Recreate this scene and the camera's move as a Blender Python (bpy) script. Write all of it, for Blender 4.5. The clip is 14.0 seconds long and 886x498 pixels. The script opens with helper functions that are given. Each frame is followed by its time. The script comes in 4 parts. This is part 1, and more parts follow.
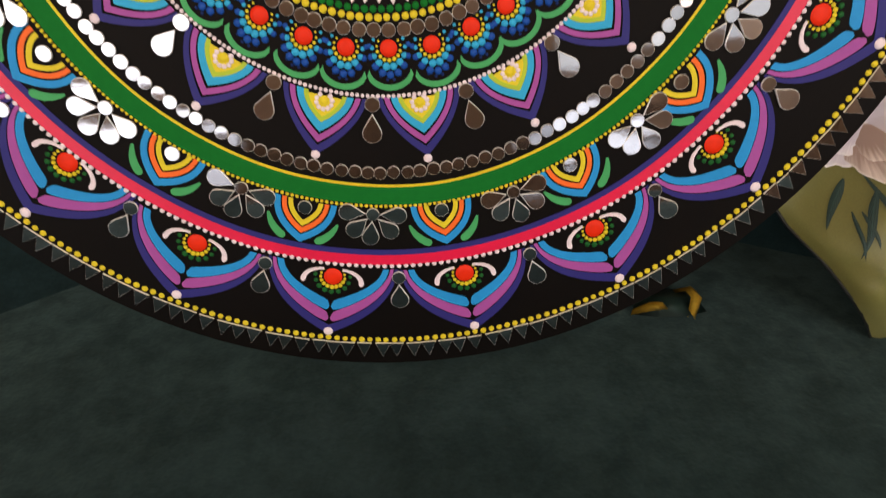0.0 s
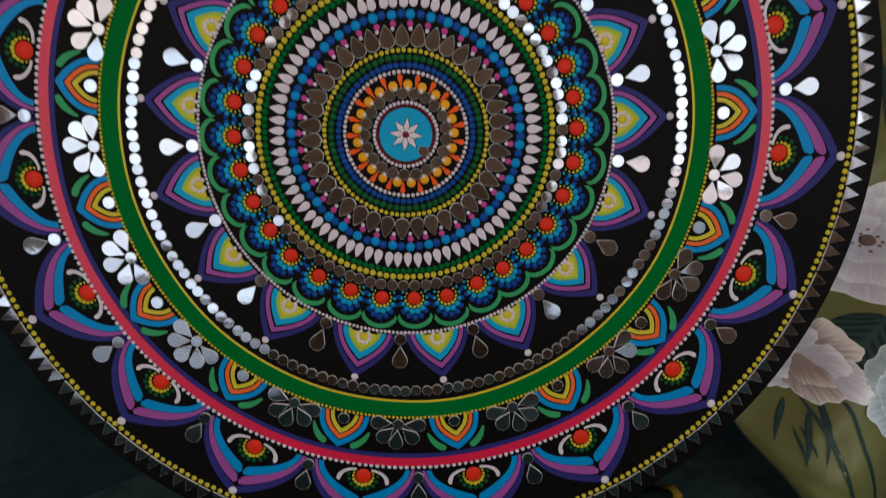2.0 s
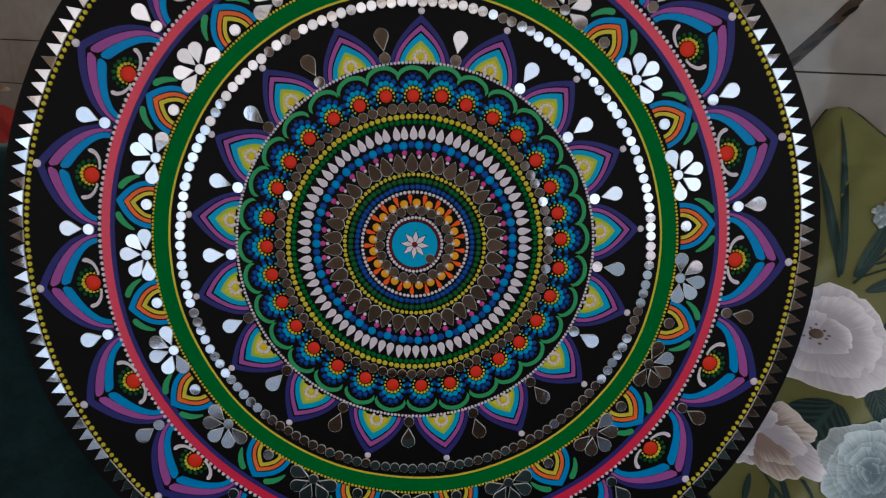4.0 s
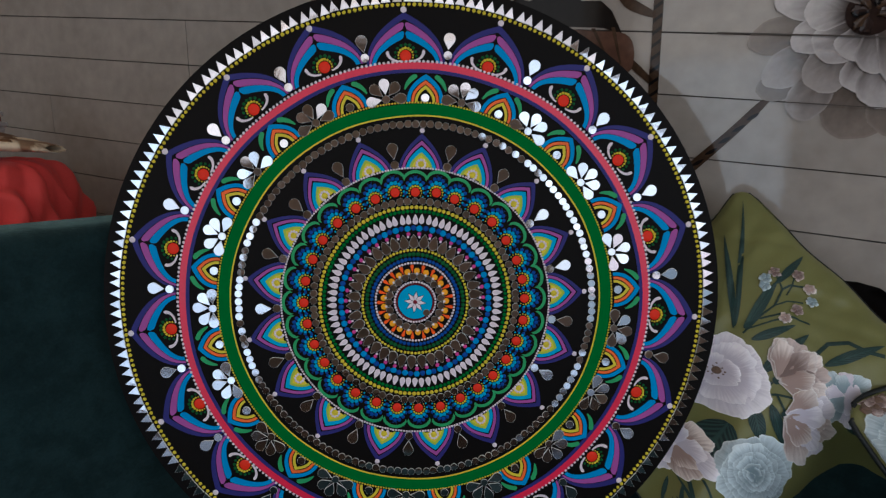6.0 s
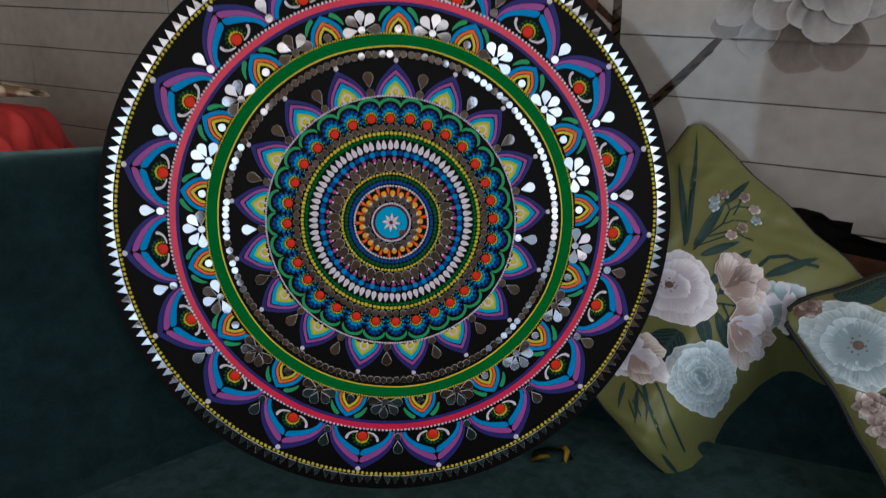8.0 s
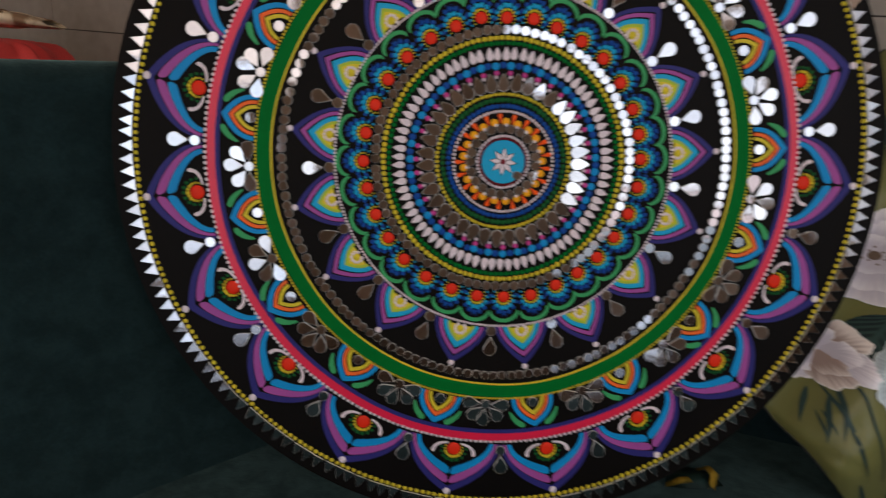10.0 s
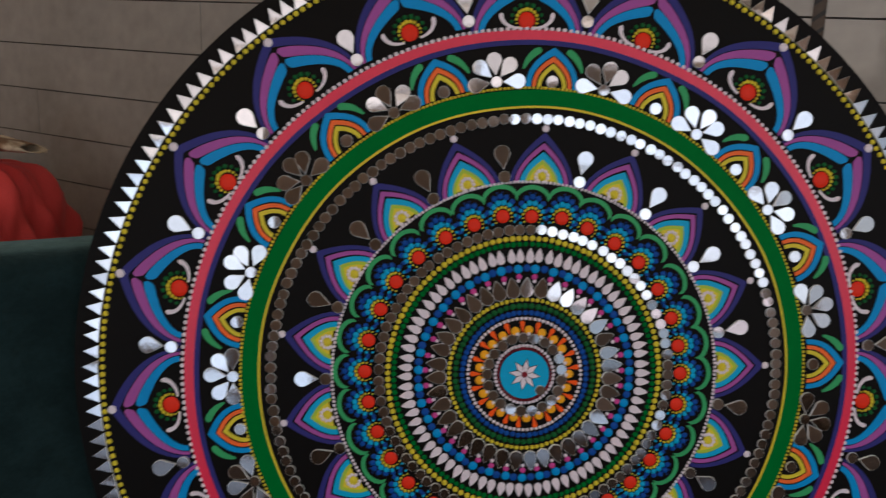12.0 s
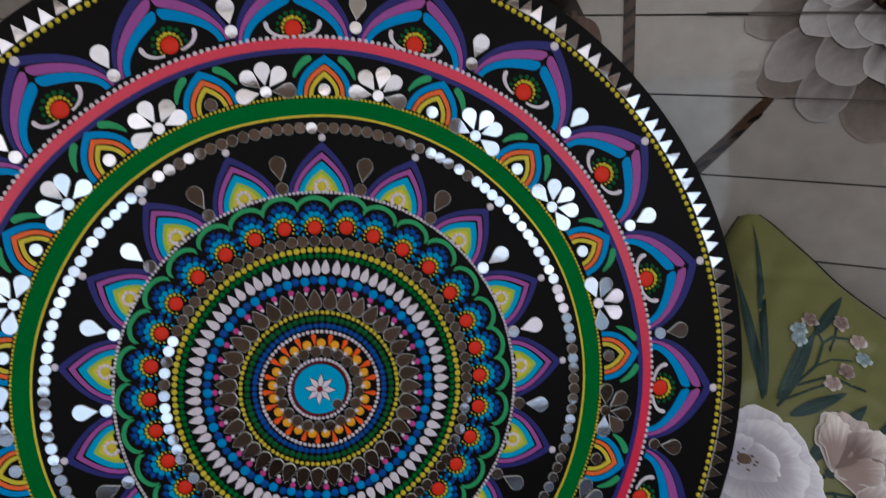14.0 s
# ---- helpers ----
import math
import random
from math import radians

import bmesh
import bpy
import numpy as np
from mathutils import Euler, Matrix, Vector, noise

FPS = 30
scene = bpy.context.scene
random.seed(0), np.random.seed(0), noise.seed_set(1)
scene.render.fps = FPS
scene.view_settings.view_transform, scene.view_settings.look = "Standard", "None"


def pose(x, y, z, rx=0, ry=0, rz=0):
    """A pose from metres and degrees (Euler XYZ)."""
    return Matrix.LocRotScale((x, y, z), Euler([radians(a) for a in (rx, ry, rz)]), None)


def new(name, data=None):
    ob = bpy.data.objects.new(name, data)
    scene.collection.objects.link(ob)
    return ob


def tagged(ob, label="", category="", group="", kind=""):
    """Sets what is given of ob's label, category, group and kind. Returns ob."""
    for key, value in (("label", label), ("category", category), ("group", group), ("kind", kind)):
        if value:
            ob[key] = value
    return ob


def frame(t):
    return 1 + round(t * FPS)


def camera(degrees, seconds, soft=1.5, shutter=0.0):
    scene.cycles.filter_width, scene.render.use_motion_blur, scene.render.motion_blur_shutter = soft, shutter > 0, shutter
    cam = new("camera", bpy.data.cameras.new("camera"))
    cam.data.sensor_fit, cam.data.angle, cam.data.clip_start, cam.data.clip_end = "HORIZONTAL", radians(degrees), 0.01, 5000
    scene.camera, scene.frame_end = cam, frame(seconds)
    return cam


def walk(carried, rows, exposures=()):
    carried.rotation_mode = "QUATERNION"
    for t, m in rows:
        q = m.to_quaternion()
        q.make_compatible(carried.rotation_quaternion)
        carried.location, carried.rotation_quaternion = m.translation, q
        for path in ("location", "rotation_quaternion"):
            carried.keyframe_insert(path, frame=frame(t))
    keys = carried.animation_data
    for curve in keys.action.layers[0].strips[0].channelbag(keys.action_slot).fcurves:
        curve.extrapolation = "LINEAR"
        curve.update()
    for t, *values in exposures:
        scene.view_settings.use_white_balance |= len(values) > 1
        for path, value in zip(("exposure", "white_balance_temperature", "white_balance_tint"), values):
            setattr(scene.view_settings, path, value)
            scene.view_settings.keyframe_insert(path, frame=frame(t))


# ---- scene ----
cam = camera(68.13, 14.0, soft=1.2, shutter=0.5)
# seconds, place in metres, Euler XYZ in degrees
PATH = [
    (0.0, 0.0240, -0.4868, 0.8259, 58.45, 0.50, -2.36),
    (0.5, 0.0196, -0.5046, 0.8477, 61.67, 0.40, -2.19),
    (1.0, 0.0251, -0.5337, 0.8744, 66.32, 0.13, -1.67),
    (1.5, 0.0255, -0.5659, 0.9048, 69.03, -0.00, -1.24),
    (2.0, 0.0253, -0.5877, 0.9313, 72.65, 0.82, -0.86),
    (2.5, 0.0269, -0.6044, 0.9548, 74.34, 1.35, -0.85),
    (3.0, 0.0224, -0.6139, 0.9733, 76.49, 0.68, -1.10),
    (3.5, 0.0299, -0.6273, 0.9967, 77.37, 1.51, -1.34),
    (3.7, 0.0236, -0.6407, 0.9952, 77.26, 1.00, -0.91),
    (5.8, 0.0077, -0.8515, 1.1022, 78.26, -0.33, -2.01),
    (6.0, 0.0052, -0.8731, 1.1089, 78.39, -0.02, -2.18),
    (6.5, 0.0083, -0.9222, 1.1209, 78.55, 0.27, -2.93),
    (7.0, 0.0076, -0.9558, 1.1158, 77.80, -0.28, -3.26),
    (7.5, 0.0073, -0.9757, 1.1004, 77.10, -0.05, -4.04),
    (7.7, 0.0138, -0.9728, 1.0824, 76.60, 0.01, -3.95),
    (9.8, -0.0519, -0.7387, 0.9429, 74.87, -0.48, -2.24),
    (10.0, -0.0845, -0.7162, 0.9433, 75.38, -0.39, -1.45),
    (10.5, -0.1482, -0.6544, 0.9580, 74.59, -0.97, 0.01),
    (11.0, -0.1742, -0.6057, 1.0150, 77.16, -1.65, -0.01),
    (11.5, -0.1599, -0.6005, 1.0640, 78.93, -1.94, -0.03),
    (12.0, -0.1073, -0.5959, 1.0763, 80.36, -1.74, -2.15),
    (12.5, -0.0721, -0.5942, 1.0922, 80.53, -0.98, -3.78),
    (13.0, -0.0366, -0.5924, 1.1011, 80.93, 0.14, -5.23),
    (13.5, 0.0067, -0.5922, 1.1063, 81.55, 0.92, -6.97),
    (14.0, 0.0411, -0.5968, 1.0796, 80.90, 1.04, -7.57),
]
walk(cam, [(t, pose(x, y, z, rx, ry, rz)) for t, x, y, z, rx, ry, rz in PATH],
     exposures=[(0.0, 0.22, 7450, 19), (0.5, -0.05, 7200, 18), (1.0, -0.34, 6950, 17), (1.5, -0.58, 6600, 13), (2.0, -0.78, 6200, 10), (3.5, -0.88, 5850, 8), (6.0, -0.7, 5580, 8), (7.7, -0.66, 5560, 6),
                (10.0, -0.7, 6450, 14), (11.2, -0.76, 6450, 14), (12.5, -0.82, 5850, 9), (13.2, -0.84, 5700, 7), (14.0, -0.7, 5600, 8)])

# ---- light: daylight through the openings of the far wall ----
world = bpy.data.worlds.new("sky")
scene.world = world
world.use_nodes = True
wn = world.node_tree.nodes
sky = wn.new("ShaderNodeTexSky")
sky.sky_type, sky.sun_disc, sky.sun_elevation, sky.sun_rotation = "NISHITA", False, radians(38), radians(200)
wn["Background"].inputs["Strength"].default_value = 0.08
world.node_tree.links.new(sky.outputs["Color"], wn["Background"].inputs["Color"])


def opening_light(x, y, z, w, h, power, color, turn=0):
    lamp = bpy.data.lights.new("opening_light", "AREA")
    lamp.shape, lamp.size, lamp.size_y, lamp.energy, lamp.color = "RECTANGLE", w, h, power, color
    new("opening_light", lamp).matrix_world = pose(x, y, z, 90, 0, turn)


BACK = -3.2
# openings of the far wall: x0, x1, z0, z1, and the light that each lets in; the high left one is behind a beige blind
# the other BEIGE strips are lamps added for the bright upper wall in the mirrors
DAY, COOL, BEIGE, PINKISH, TEALISH = (0.93, 0.97, 1.0), (0.78, 0.89, 1.0), (1.0, 0.81, 0.64), (1.0, 0.84, 0.82), (0.72, 0.88, 1.0)
# the low COOL slots are lamps added for low white glints in the mirrors
OPENINGS = [(0.72, 2.42, 0.8, 1.58, 17, DAY), (0.45, 2.42, 1.6, 2.02, 10.5, DAY), (0.72, 2.0, 0.66, 0.78, 1.5, PINKISH), (0.72, 2.0, 0.4, 0.64, 1.2, TEALISH), (0.62, 1.35, 0.02, 0.14, 0.7, COOL),
            (-2.42, -1.0, 0.36, 1.52, 19, COOL), (-2.42, -0.95, 0.02, 0.28, 4.4, COOL), (-2.3, -0.8, 1.54, 2.15, 9, BEIGE), (-0.75, 0.43, 1.9, 2.15, 3.2, BEIGE), (-2.2, 2.42, 2.17, 2.55, 16, BEIGE)]
for x0, x1, z0, z1, power, color in OPENINGS:
    opening_light((x0 + x1) / 2, BACK + 0.01, (z0 + z1) / 2, x1 - x0, z1 - z0, power, color)
# the window of the side wall: y0, y1, z0, z1
SIDE_WINDOW = (-3.1, -1.5, 0.5, 2.0)
opening_light(2.45, -2.3, 1.25, 1.6, 1.5, 11, DAY, 90)
# and the blind that runs on round the corner of the other
CORNER_BLIND = (-3.1, -2.2, 1.5, 2.2)
opening_light(-2.58, -2.65, 1.85, 0.9, 0.7, 4.0, BEIGE, -90)


# ---- materials ----
def lin(r, g, b):
    return tuple((c / 255 / 12.92) if c < 10 else ((c / 255 + 0.055) / 1.055) ** 2.4 for c in (r, g, b))


def mat(name, rgb, rough=0.5, metal=0.0, grain=60.0, vary=0.12, bump=0.0, blotch=6.0, coat=0.0, random=0.0, sheen=0.0, specular=0.5):
    m = bpy.data.materials.new(name)
    m.use_nodes = True
    nt = m.node_tree
    b = nt.nodes["Principled BSDF"]
    tc = nt.nodes.new("ShaderNodeTexCoord")
    col = lin(*rgb)

    def noise_tex(scale, detail=4.0):
        n = nt.nodes.new("ShaderNodeTexNoise")
        n.inputs["Scale"].default_value, n.inputs["Detail"].default_value = scale, detail
        nt.links.new(tc.outputs["Object"], n.inputs["Vector"])
        return n

    fine, broad = noise_tex(grain), noise_tex(blotch, 3.0)
    add = nt.nodes.new("ShaderNodeMath")
    add.operation = "ADD"
    nt.links.new(fine.outputs["Fac"], add.inputs[0])
    nt.links.new(broad.outputs["Fac"], add.inputs[1])
    rng = nt.nodes.new("ShaderNodeMapRange")
    rng.inputs["From Min"].default_value, rng.inputs["From Max"].default_value = 0.6, 1.4
    rng.inputs["To Min"].default_value, rng.inputs["To Max"].default_value = 1 - vary, 1 + vary
    nt.links.new(add.outputs[0], rng.inputs["Value"])
    last = rng.outputs["Result"]
    if random:
        info = nt.nodes.new("ShaderNodeObjectInfo")
        r2 = nt.nodes.new("ShaderNodeMapRange")
        r2.inputs["To Min"].default_value, r2.inputs["To Max"].default_value = 1 - random, 1 + random
        nt.links.new(info.outputs["Random"], r2.inputs["Value"])
        mul = nt.nodes.new("ShaderNodeMath")
        mul.operation = "MULTIPLY"
        nt.links.new(last, mul.inputs[0])
        nt.links.new(r2.outputs["Result"], mul.inputs[1])
        last = mul.outputs[0]
    scale = nt.nodes.new("ShaderNodeVectorMath")
    scale.operation = "SCALE"
    scale.inputs[0].default_value = col
    nt.links.new(last, scale.inputs["Scale"])
    nt.links.new(scale.outputs["Vector"], b.inputs["Base Color"])
    b.inputs["Roughness"].default_value, b.inputs["Metallic"].default_value = rough, metal
    b.inputs["Coat Weight"].default_value = coat
    b.inputs["Coat Roughness"].default_value = 0.15
    b.inputs["Specular IOR Level"].default_value = specular
    if sheen:
        b.inputs["Sheen Weight"].default_value = sheen
        b.inputs["Sheen Roughness"].default_value = 0.4
        b.inputs["Sheen Tint"].default_value = (*[min(1, c * 6 + 0.05) for c in col], 1)
    if bump:
        bp = nt.nodes.new("ShaderNodeBump")
        bp.inputs["Strength"].default_value, bp.inputs["Distance"].default_value = 0.6, bump
        nt.links.new(fine.outputs["Fac"], bp.inputs["Height"])
        nt.links.new(bp.outputs["Normal"], b.inputs["Normal"])
    return m


PAINT = dict(rough=0.5, specular=0.2, grain=220, vary=0.07, bump=0.0004, blotch=18)
BLACK = mat("black_board_paint", (10, 7, 6), 0.55, grain=300, vary=0.2, bump=0.0002, specular=0.1)
PURPLE = mat("purple_paint", (46, 45, 118), **PAINT)
VIOLET = mat("violet_paint", (166, 82, 160), **PAINT)
BLUE = mat("sky_blue_paint", (0, 146, 214), **PAINT)
ROYAL = mat("royal_blue_paint", (6, 74, 160), **PAINT)
NAVY = mat("navy_paint", (10, 40, 96), **PAINT)
TURQ = mat("turquoise_paint", (16, 168, 216), **PAINT)
RED = mat("red_paint", (232, 48, 18), **PAINT)
ORANGE = mat("orange_paint", (246, 112, 48), **PAINT)
FLAME = mat("flame_orange_paint", (252, 92, 8), **PAINT)
AMBER = mat("amber_paint", (250, 176, 24), **PAINT)
YELLOW = mat("yellow_paint", (222, 204, 52), **PAINT)
LIME = mat("lime_paint", (172, 198, 62), **PAINT)
GREEN = mat("green_paint", (0, 110, 44), rough=0.5, specular=0.04, grain=220, vary=0.07, bump=0.0004, blotch=18)
LEAFGREEN = mat("leaf_green_paint", (58, 164, 100), **PAINT)
DEEPGREEN = mat("deep_green_paint", (8, 92, 40), **PAINT)
PINK = mat("pink_paint", (228, 22, 70), rough=0.38, specular=0.5, grain=220, vary=0.07, bump=0.0004, blotch=18)
MAGENTA = mat("magenta_paint", (206, 70, 150), **PAINT)
WHITE = mat("white_paint", (236, 224, 232), **PAINT)
MAROON = mat("maroon_paint", (120, 16, 34), **PAINT)
MIRROR = mat("mirror_glass", (162, 163, 169), 0.05, 1.0, grain=90, vary=0.1, bump=0.00006, blotch=60, random=0.22)
MIRROR_EDGE = mat("ground_glass_edge", (244, 245, 243), 0.25, 0.2, grain=200, vary=0.1)


def velvet_mat(name, rgb):
    """Crushed pile: brushed patches that lean one way or the other, so that tone and sheen differ from patch to patch."""
    m = mat(name, rgb, 0.85, grain=260, vary=0.25, bump=0.0006, blotch=10, sheen=1.0, specular=0.08)
    nt = m.node_tree
    b = nt.nodes["Principled BSDF"]
    tc = nt.nodes["Texture Coordinate"]
    old = b.inputs["Base Color"].links[0].from_socket
    nap = nt.nodes.new("ShaderNodeTexNoise")
    nap.inputs["Scale"].default_value, nap.inputs["Detail"].default_value = 26.0, 7.0
    nap.inputs["Roughness"].default_value, nap.inputs["Distortion"].default_value = 0.7, 0.15
    nt.links.new(tc.outputs["Object"], nap.inputs["Vector"])
    rng = nt.nodes.new("ShaderNodeMapRange")
    rng.interpolation_type = "SMOOTHSTEP"
    rng.inputs["From Min"].default_value, rng.inputs["From Max"].default_value = 0.36, 0.64
    rng.inputs["To Min"].default_value, rng.inputs["To Max"].default_value = 0.82, 1.24
    nt.links.new(nap.outputs["Fac"], rng.inputs["Value"])
    sc = nt.nodes.new("ShaderNodeVectorMath")
    sc.operation = "SCALE"
    nt.links.new(old, sc.inputs[0])
    nt.links.new(rng.outputs["Result"], sc.inputs["Scale"])
    nt.links.new(sc.outputs["Vector"], b.inputs["Base Color"])
    sw = nt.nodes.new("ShaderNodeMapRange")
    sw.inputs["From Min"].default_value, sw.inputs["From Max"].default_value = 0.35, 0.65
    sw.inputs["To Min"].default_value, sw.inputs["To Max"].default_value = 0.45, 0.9
    nt.links.new(nap.outputs["Fac"], sw.inputs["Value"])
    nt.links.new(sw.outputs["Result"], b.inputs["Sheen Weight"])
    b.inputs["Sheen Roughness"].default_value = 0.5
    b.inputs["Sheen Tint"].default_value = (0.26, 0.42, 0.4, 1)
    return m


VELVET = velvet_mat("dark_teal_velvet", (21, 38, 40))
OLIVE = mat("olive_satin_fabric", (117, 118, 68), 0.42, grain=700, vary=0.12, bump=0.0003, blotch=7, sheen=0.1)
PIPING = mat("dark_green_piping", (9, 18, 18), 0.6, grain=500, vary=0.2)


def attr_parts(nt):
    """How far along its piece a point lies, how far across, and how near the rim."""
    at = nt.nodes.new("ShaderNodeAttribute")
    at.attribute_name = "place"
    sep = nt.nodes.new("ShaderNodeSeparateXYZ")
    nt.links.new(at.outputs["Vector"], sep.inputs[0])
    return at, sep


def math_node(nt, op, a, b=0.0, c=0.0):
    n = nt.nodes.new("ShaderNodeMath")
    n.operation = op
    for k, v in enumerate((a, b, c)):
        if isinstance(v, (int, float)):
            n.inputs[k].default_value = v
        else:
            nt.links.new(v, n.inputs[k])
    return n.outputs[0]


def mix_node(nt, fac, a, b):
    mix = nt.nodes.new("ShaderNodeMix")
    mix.data_type = "RGBA"
    nt.links.new(fac, mix.inputs["Factor"])
    for key, v in (("A", a), ("B", b)):
        if isinstance(v, tuple):
            mix.inputs[key].default_value = (*v, 1)
        else:
            nt.links.new(v, mix.inputs[key])
    return mix.outputs["Result"]


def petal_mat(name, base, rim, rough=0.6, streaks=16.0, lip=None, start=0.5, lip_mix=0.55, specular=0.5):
    """Printed petal: the print's shading drawn into its colour, one tone at its base, another further out, in fine
    streaks, with a thin pale lip.
    """
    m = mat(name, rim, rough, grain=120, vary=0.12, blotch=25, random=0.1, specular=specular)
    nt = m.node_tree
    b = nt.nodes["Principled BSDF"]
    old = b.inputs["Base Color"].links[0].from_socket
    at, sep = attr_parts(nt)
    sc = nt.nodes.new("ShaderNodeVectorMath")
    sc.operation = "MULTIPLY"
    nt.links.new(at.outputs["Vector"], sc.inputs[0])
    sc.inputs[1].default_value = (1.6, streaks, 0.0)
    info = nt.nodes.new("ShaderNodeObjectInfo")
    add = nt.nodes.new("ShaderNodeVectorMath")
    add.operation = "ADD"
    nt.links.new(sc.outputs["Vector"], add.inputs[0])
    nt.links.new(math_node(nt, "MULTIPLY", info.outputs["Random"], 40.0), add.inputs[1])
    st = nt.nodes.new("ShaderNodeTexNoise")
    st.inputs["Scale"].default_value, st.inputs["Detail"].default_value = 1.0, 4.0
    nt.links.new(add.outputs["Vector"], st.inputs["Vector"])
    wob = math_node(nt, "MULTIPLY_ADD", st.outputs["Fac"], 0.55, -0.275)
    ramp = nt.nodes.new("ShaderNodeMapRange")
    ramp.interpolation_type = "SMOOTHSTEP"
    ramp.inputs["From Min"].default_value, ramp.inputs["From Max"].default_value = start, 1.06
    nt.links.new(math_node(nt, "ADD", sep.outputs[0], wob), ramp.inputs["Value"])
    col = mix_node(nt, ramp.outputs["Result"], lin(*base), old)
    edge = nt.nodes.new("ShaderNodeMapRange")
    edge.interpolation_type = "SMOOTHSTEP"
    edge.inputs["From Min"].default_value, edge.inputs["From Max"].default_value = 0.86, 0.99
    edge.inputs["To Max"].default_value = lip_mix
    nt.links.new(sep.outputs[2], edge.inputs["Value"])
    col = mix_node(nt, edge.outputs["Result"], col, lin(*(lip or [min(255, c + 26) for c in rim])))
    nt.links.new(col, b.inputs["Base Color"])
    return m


def leaf_mat(name, rgb, vein, rough=0.6):
    """Printed leaf with a fine net of slanting veins."""
    m = mat(name, rgb, rough, grain=160, vary=0.35, blotch=40, random=0.2)
    nt = m.node_tree
    b = nt.nodes["Principled BSDF"]
    old = b.inputs["Base Color"].links[0].from_socket
    at, sep = attr_parts(nt)
    side = math_node(nt, "ABSOLUTE", sep.outputs[1])
    run = math_node(nt, "MULTIPLY", math_node(nt, "MULTIPLY_ADD", side, -0.32, sep.outputs[0]), 9.0)
    line = nt.nodes.new("ShaderNodeMapRange")
    line.interpolation_type = "SMOOTHSTEP"
    line.inputs["From Min"].default_value, line.inputs["From Max"].default_value = 0.1, 0.36
    line.inputs["To Min"].default_value, line.inputs["To Max"].default_value = 0.8, 0.0
    nt.links.new(math_node(nt, "PINGPONG", run, 0.5), line.inputs["Value"])
    rib = nt.nodes.new("ShaderNodeMapRange")
    rib.inputs["From Min"].default_value, rib.inputs["From Max"].default_value = 0.05, 0.14
    rib.inputs["To Min"].default_value, rib.inputs["To Max"].default_value = 0.9, 0.0
    nt.links.new(side, rib.inputs["Value"])
    nt.links.new(mix_node(nt, math_node(nt, "MAXIMUM", line.outputs["Result"], rib.outputs["Result"]), old, lin(*vein)), b.inputs["Base Color"])
    return m


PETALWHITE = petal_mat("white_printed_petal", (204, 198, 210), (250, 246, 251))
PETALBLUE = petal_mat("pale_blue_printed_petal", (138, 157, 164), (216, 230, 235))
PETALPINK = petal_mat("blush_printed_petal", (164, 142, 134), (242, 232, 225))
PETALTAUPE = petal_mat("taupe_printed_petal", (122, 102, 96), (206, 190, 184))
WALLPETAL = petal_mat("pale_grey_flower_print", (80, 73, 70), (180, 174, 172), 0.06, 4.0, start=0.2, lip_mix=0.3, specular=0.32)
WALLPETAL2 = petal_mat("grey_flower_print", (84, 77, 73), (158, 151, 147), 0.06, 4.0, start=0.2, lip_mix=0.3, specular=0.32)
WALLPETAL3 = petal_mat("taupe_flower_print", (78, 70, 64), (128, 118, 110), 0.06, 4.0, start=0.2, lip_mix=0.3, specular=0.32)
STAMEN = mat("brown_printed_stamen", (104, 84, 70), 0.6, grain=300, vary=0.4)
LEAFPRINT = leaf_mat("dark_green_printed_leaf", (16, 42, 42), (50, 80, 74))
LEAFSAGE = leaf_mat("sage_printed_leaf", (74, 100, 92), (40, 66, 62))
STEMPRINT = mat("dark_green_printed_stem", (26, 54, 50), 0.6, grain=160, vary=0.35, blotch=40)
PLANK = mat("grey_wood_print_tile", (160, 153, 145), 0.05, grain=30, vary=0.17, blotch=5.5, random=0.06, specular=0.32)


def wood_streaks(m, depth):
    """Relief that runs along the planks and breaks up what the gloss mirrors."""
    nt = m.node_tree
    b = nt.nodes["Principled BSDF"]
    mp = nt.nodes.new("ShaderNodeMapping")
    mp.inputs["Scale"].default_value = (22.0, 1.0, 60.0)
    nt.links.new(nt.nodes["Texture Coordinate"].outputs["Object"], mp.inputs["Vector"])
    tex = nt.nodes.new("ShaderNodeTexNoise")
    tex.inputs["Scale"].default_value, tex.inputs["Detail"].default_value = 1.0, 3.0
    nt.links.new(mp.outputs["Vector"], tex.inputs["Vector"])
    bp = nt.nodes.new("ShaderNodeBump")
    bp.inputs["Strength"].default_value, bp.inputs["Distance"].default_value = 1.0, depth
    nt.links.new(tex.outputs["Fac"], bp.inputs["Height"])
    nt.links.new(bp.outputs["Normal"], b.inputs["Normal"])


for glossy in (PLANK, WALLPETAL, WALLPETAL2, WALLPETAL3):
    wood_streaks(glossy, 0.00026)
JOINT = mat("dark_joint", (72, 65, 60), 0.8, vary=0.2)
FLOWERCORE = mat("dark_flower_core_print", (42, 31, 28), 0.07, grain=120, vary=0.4, specular=0.14)
ROPE = mat("brown_rope_print", (66, 50, 38), 0.07, grain=120, vary=0.35, blotch=30, specular=0.14)
DARKLEAF = mat("black_leaf_print", (22, 20, 20), 0.07, grain=60, vary=0.3, specular=0.14)
BROWNLEAF = mat("brown_leaf_print", (92, 66, 54), 0.07, grain=60, vary=0.35, blotch=12, specular=0.14)
PLASTER = mat("cream_plaster", (212, 184, 158), 0.85, grain=40, vary=0.07, blotch=2)
CEIL = mat("ceiling_paint", (236, 226, 208), 0.9, grain=40, vary=0.05, blotch=2)
FLOORM = mat("dark_brown_floor_tile", (88, 70, 56), 0.09, grain=20, vary=0.15, blotch=2)
CORAL = mat("coral_red_fabric", (232, 74, 70), 0.75, grain=500, vary=0.14, blotch=9, bump=0.0004, sheen=0.2)
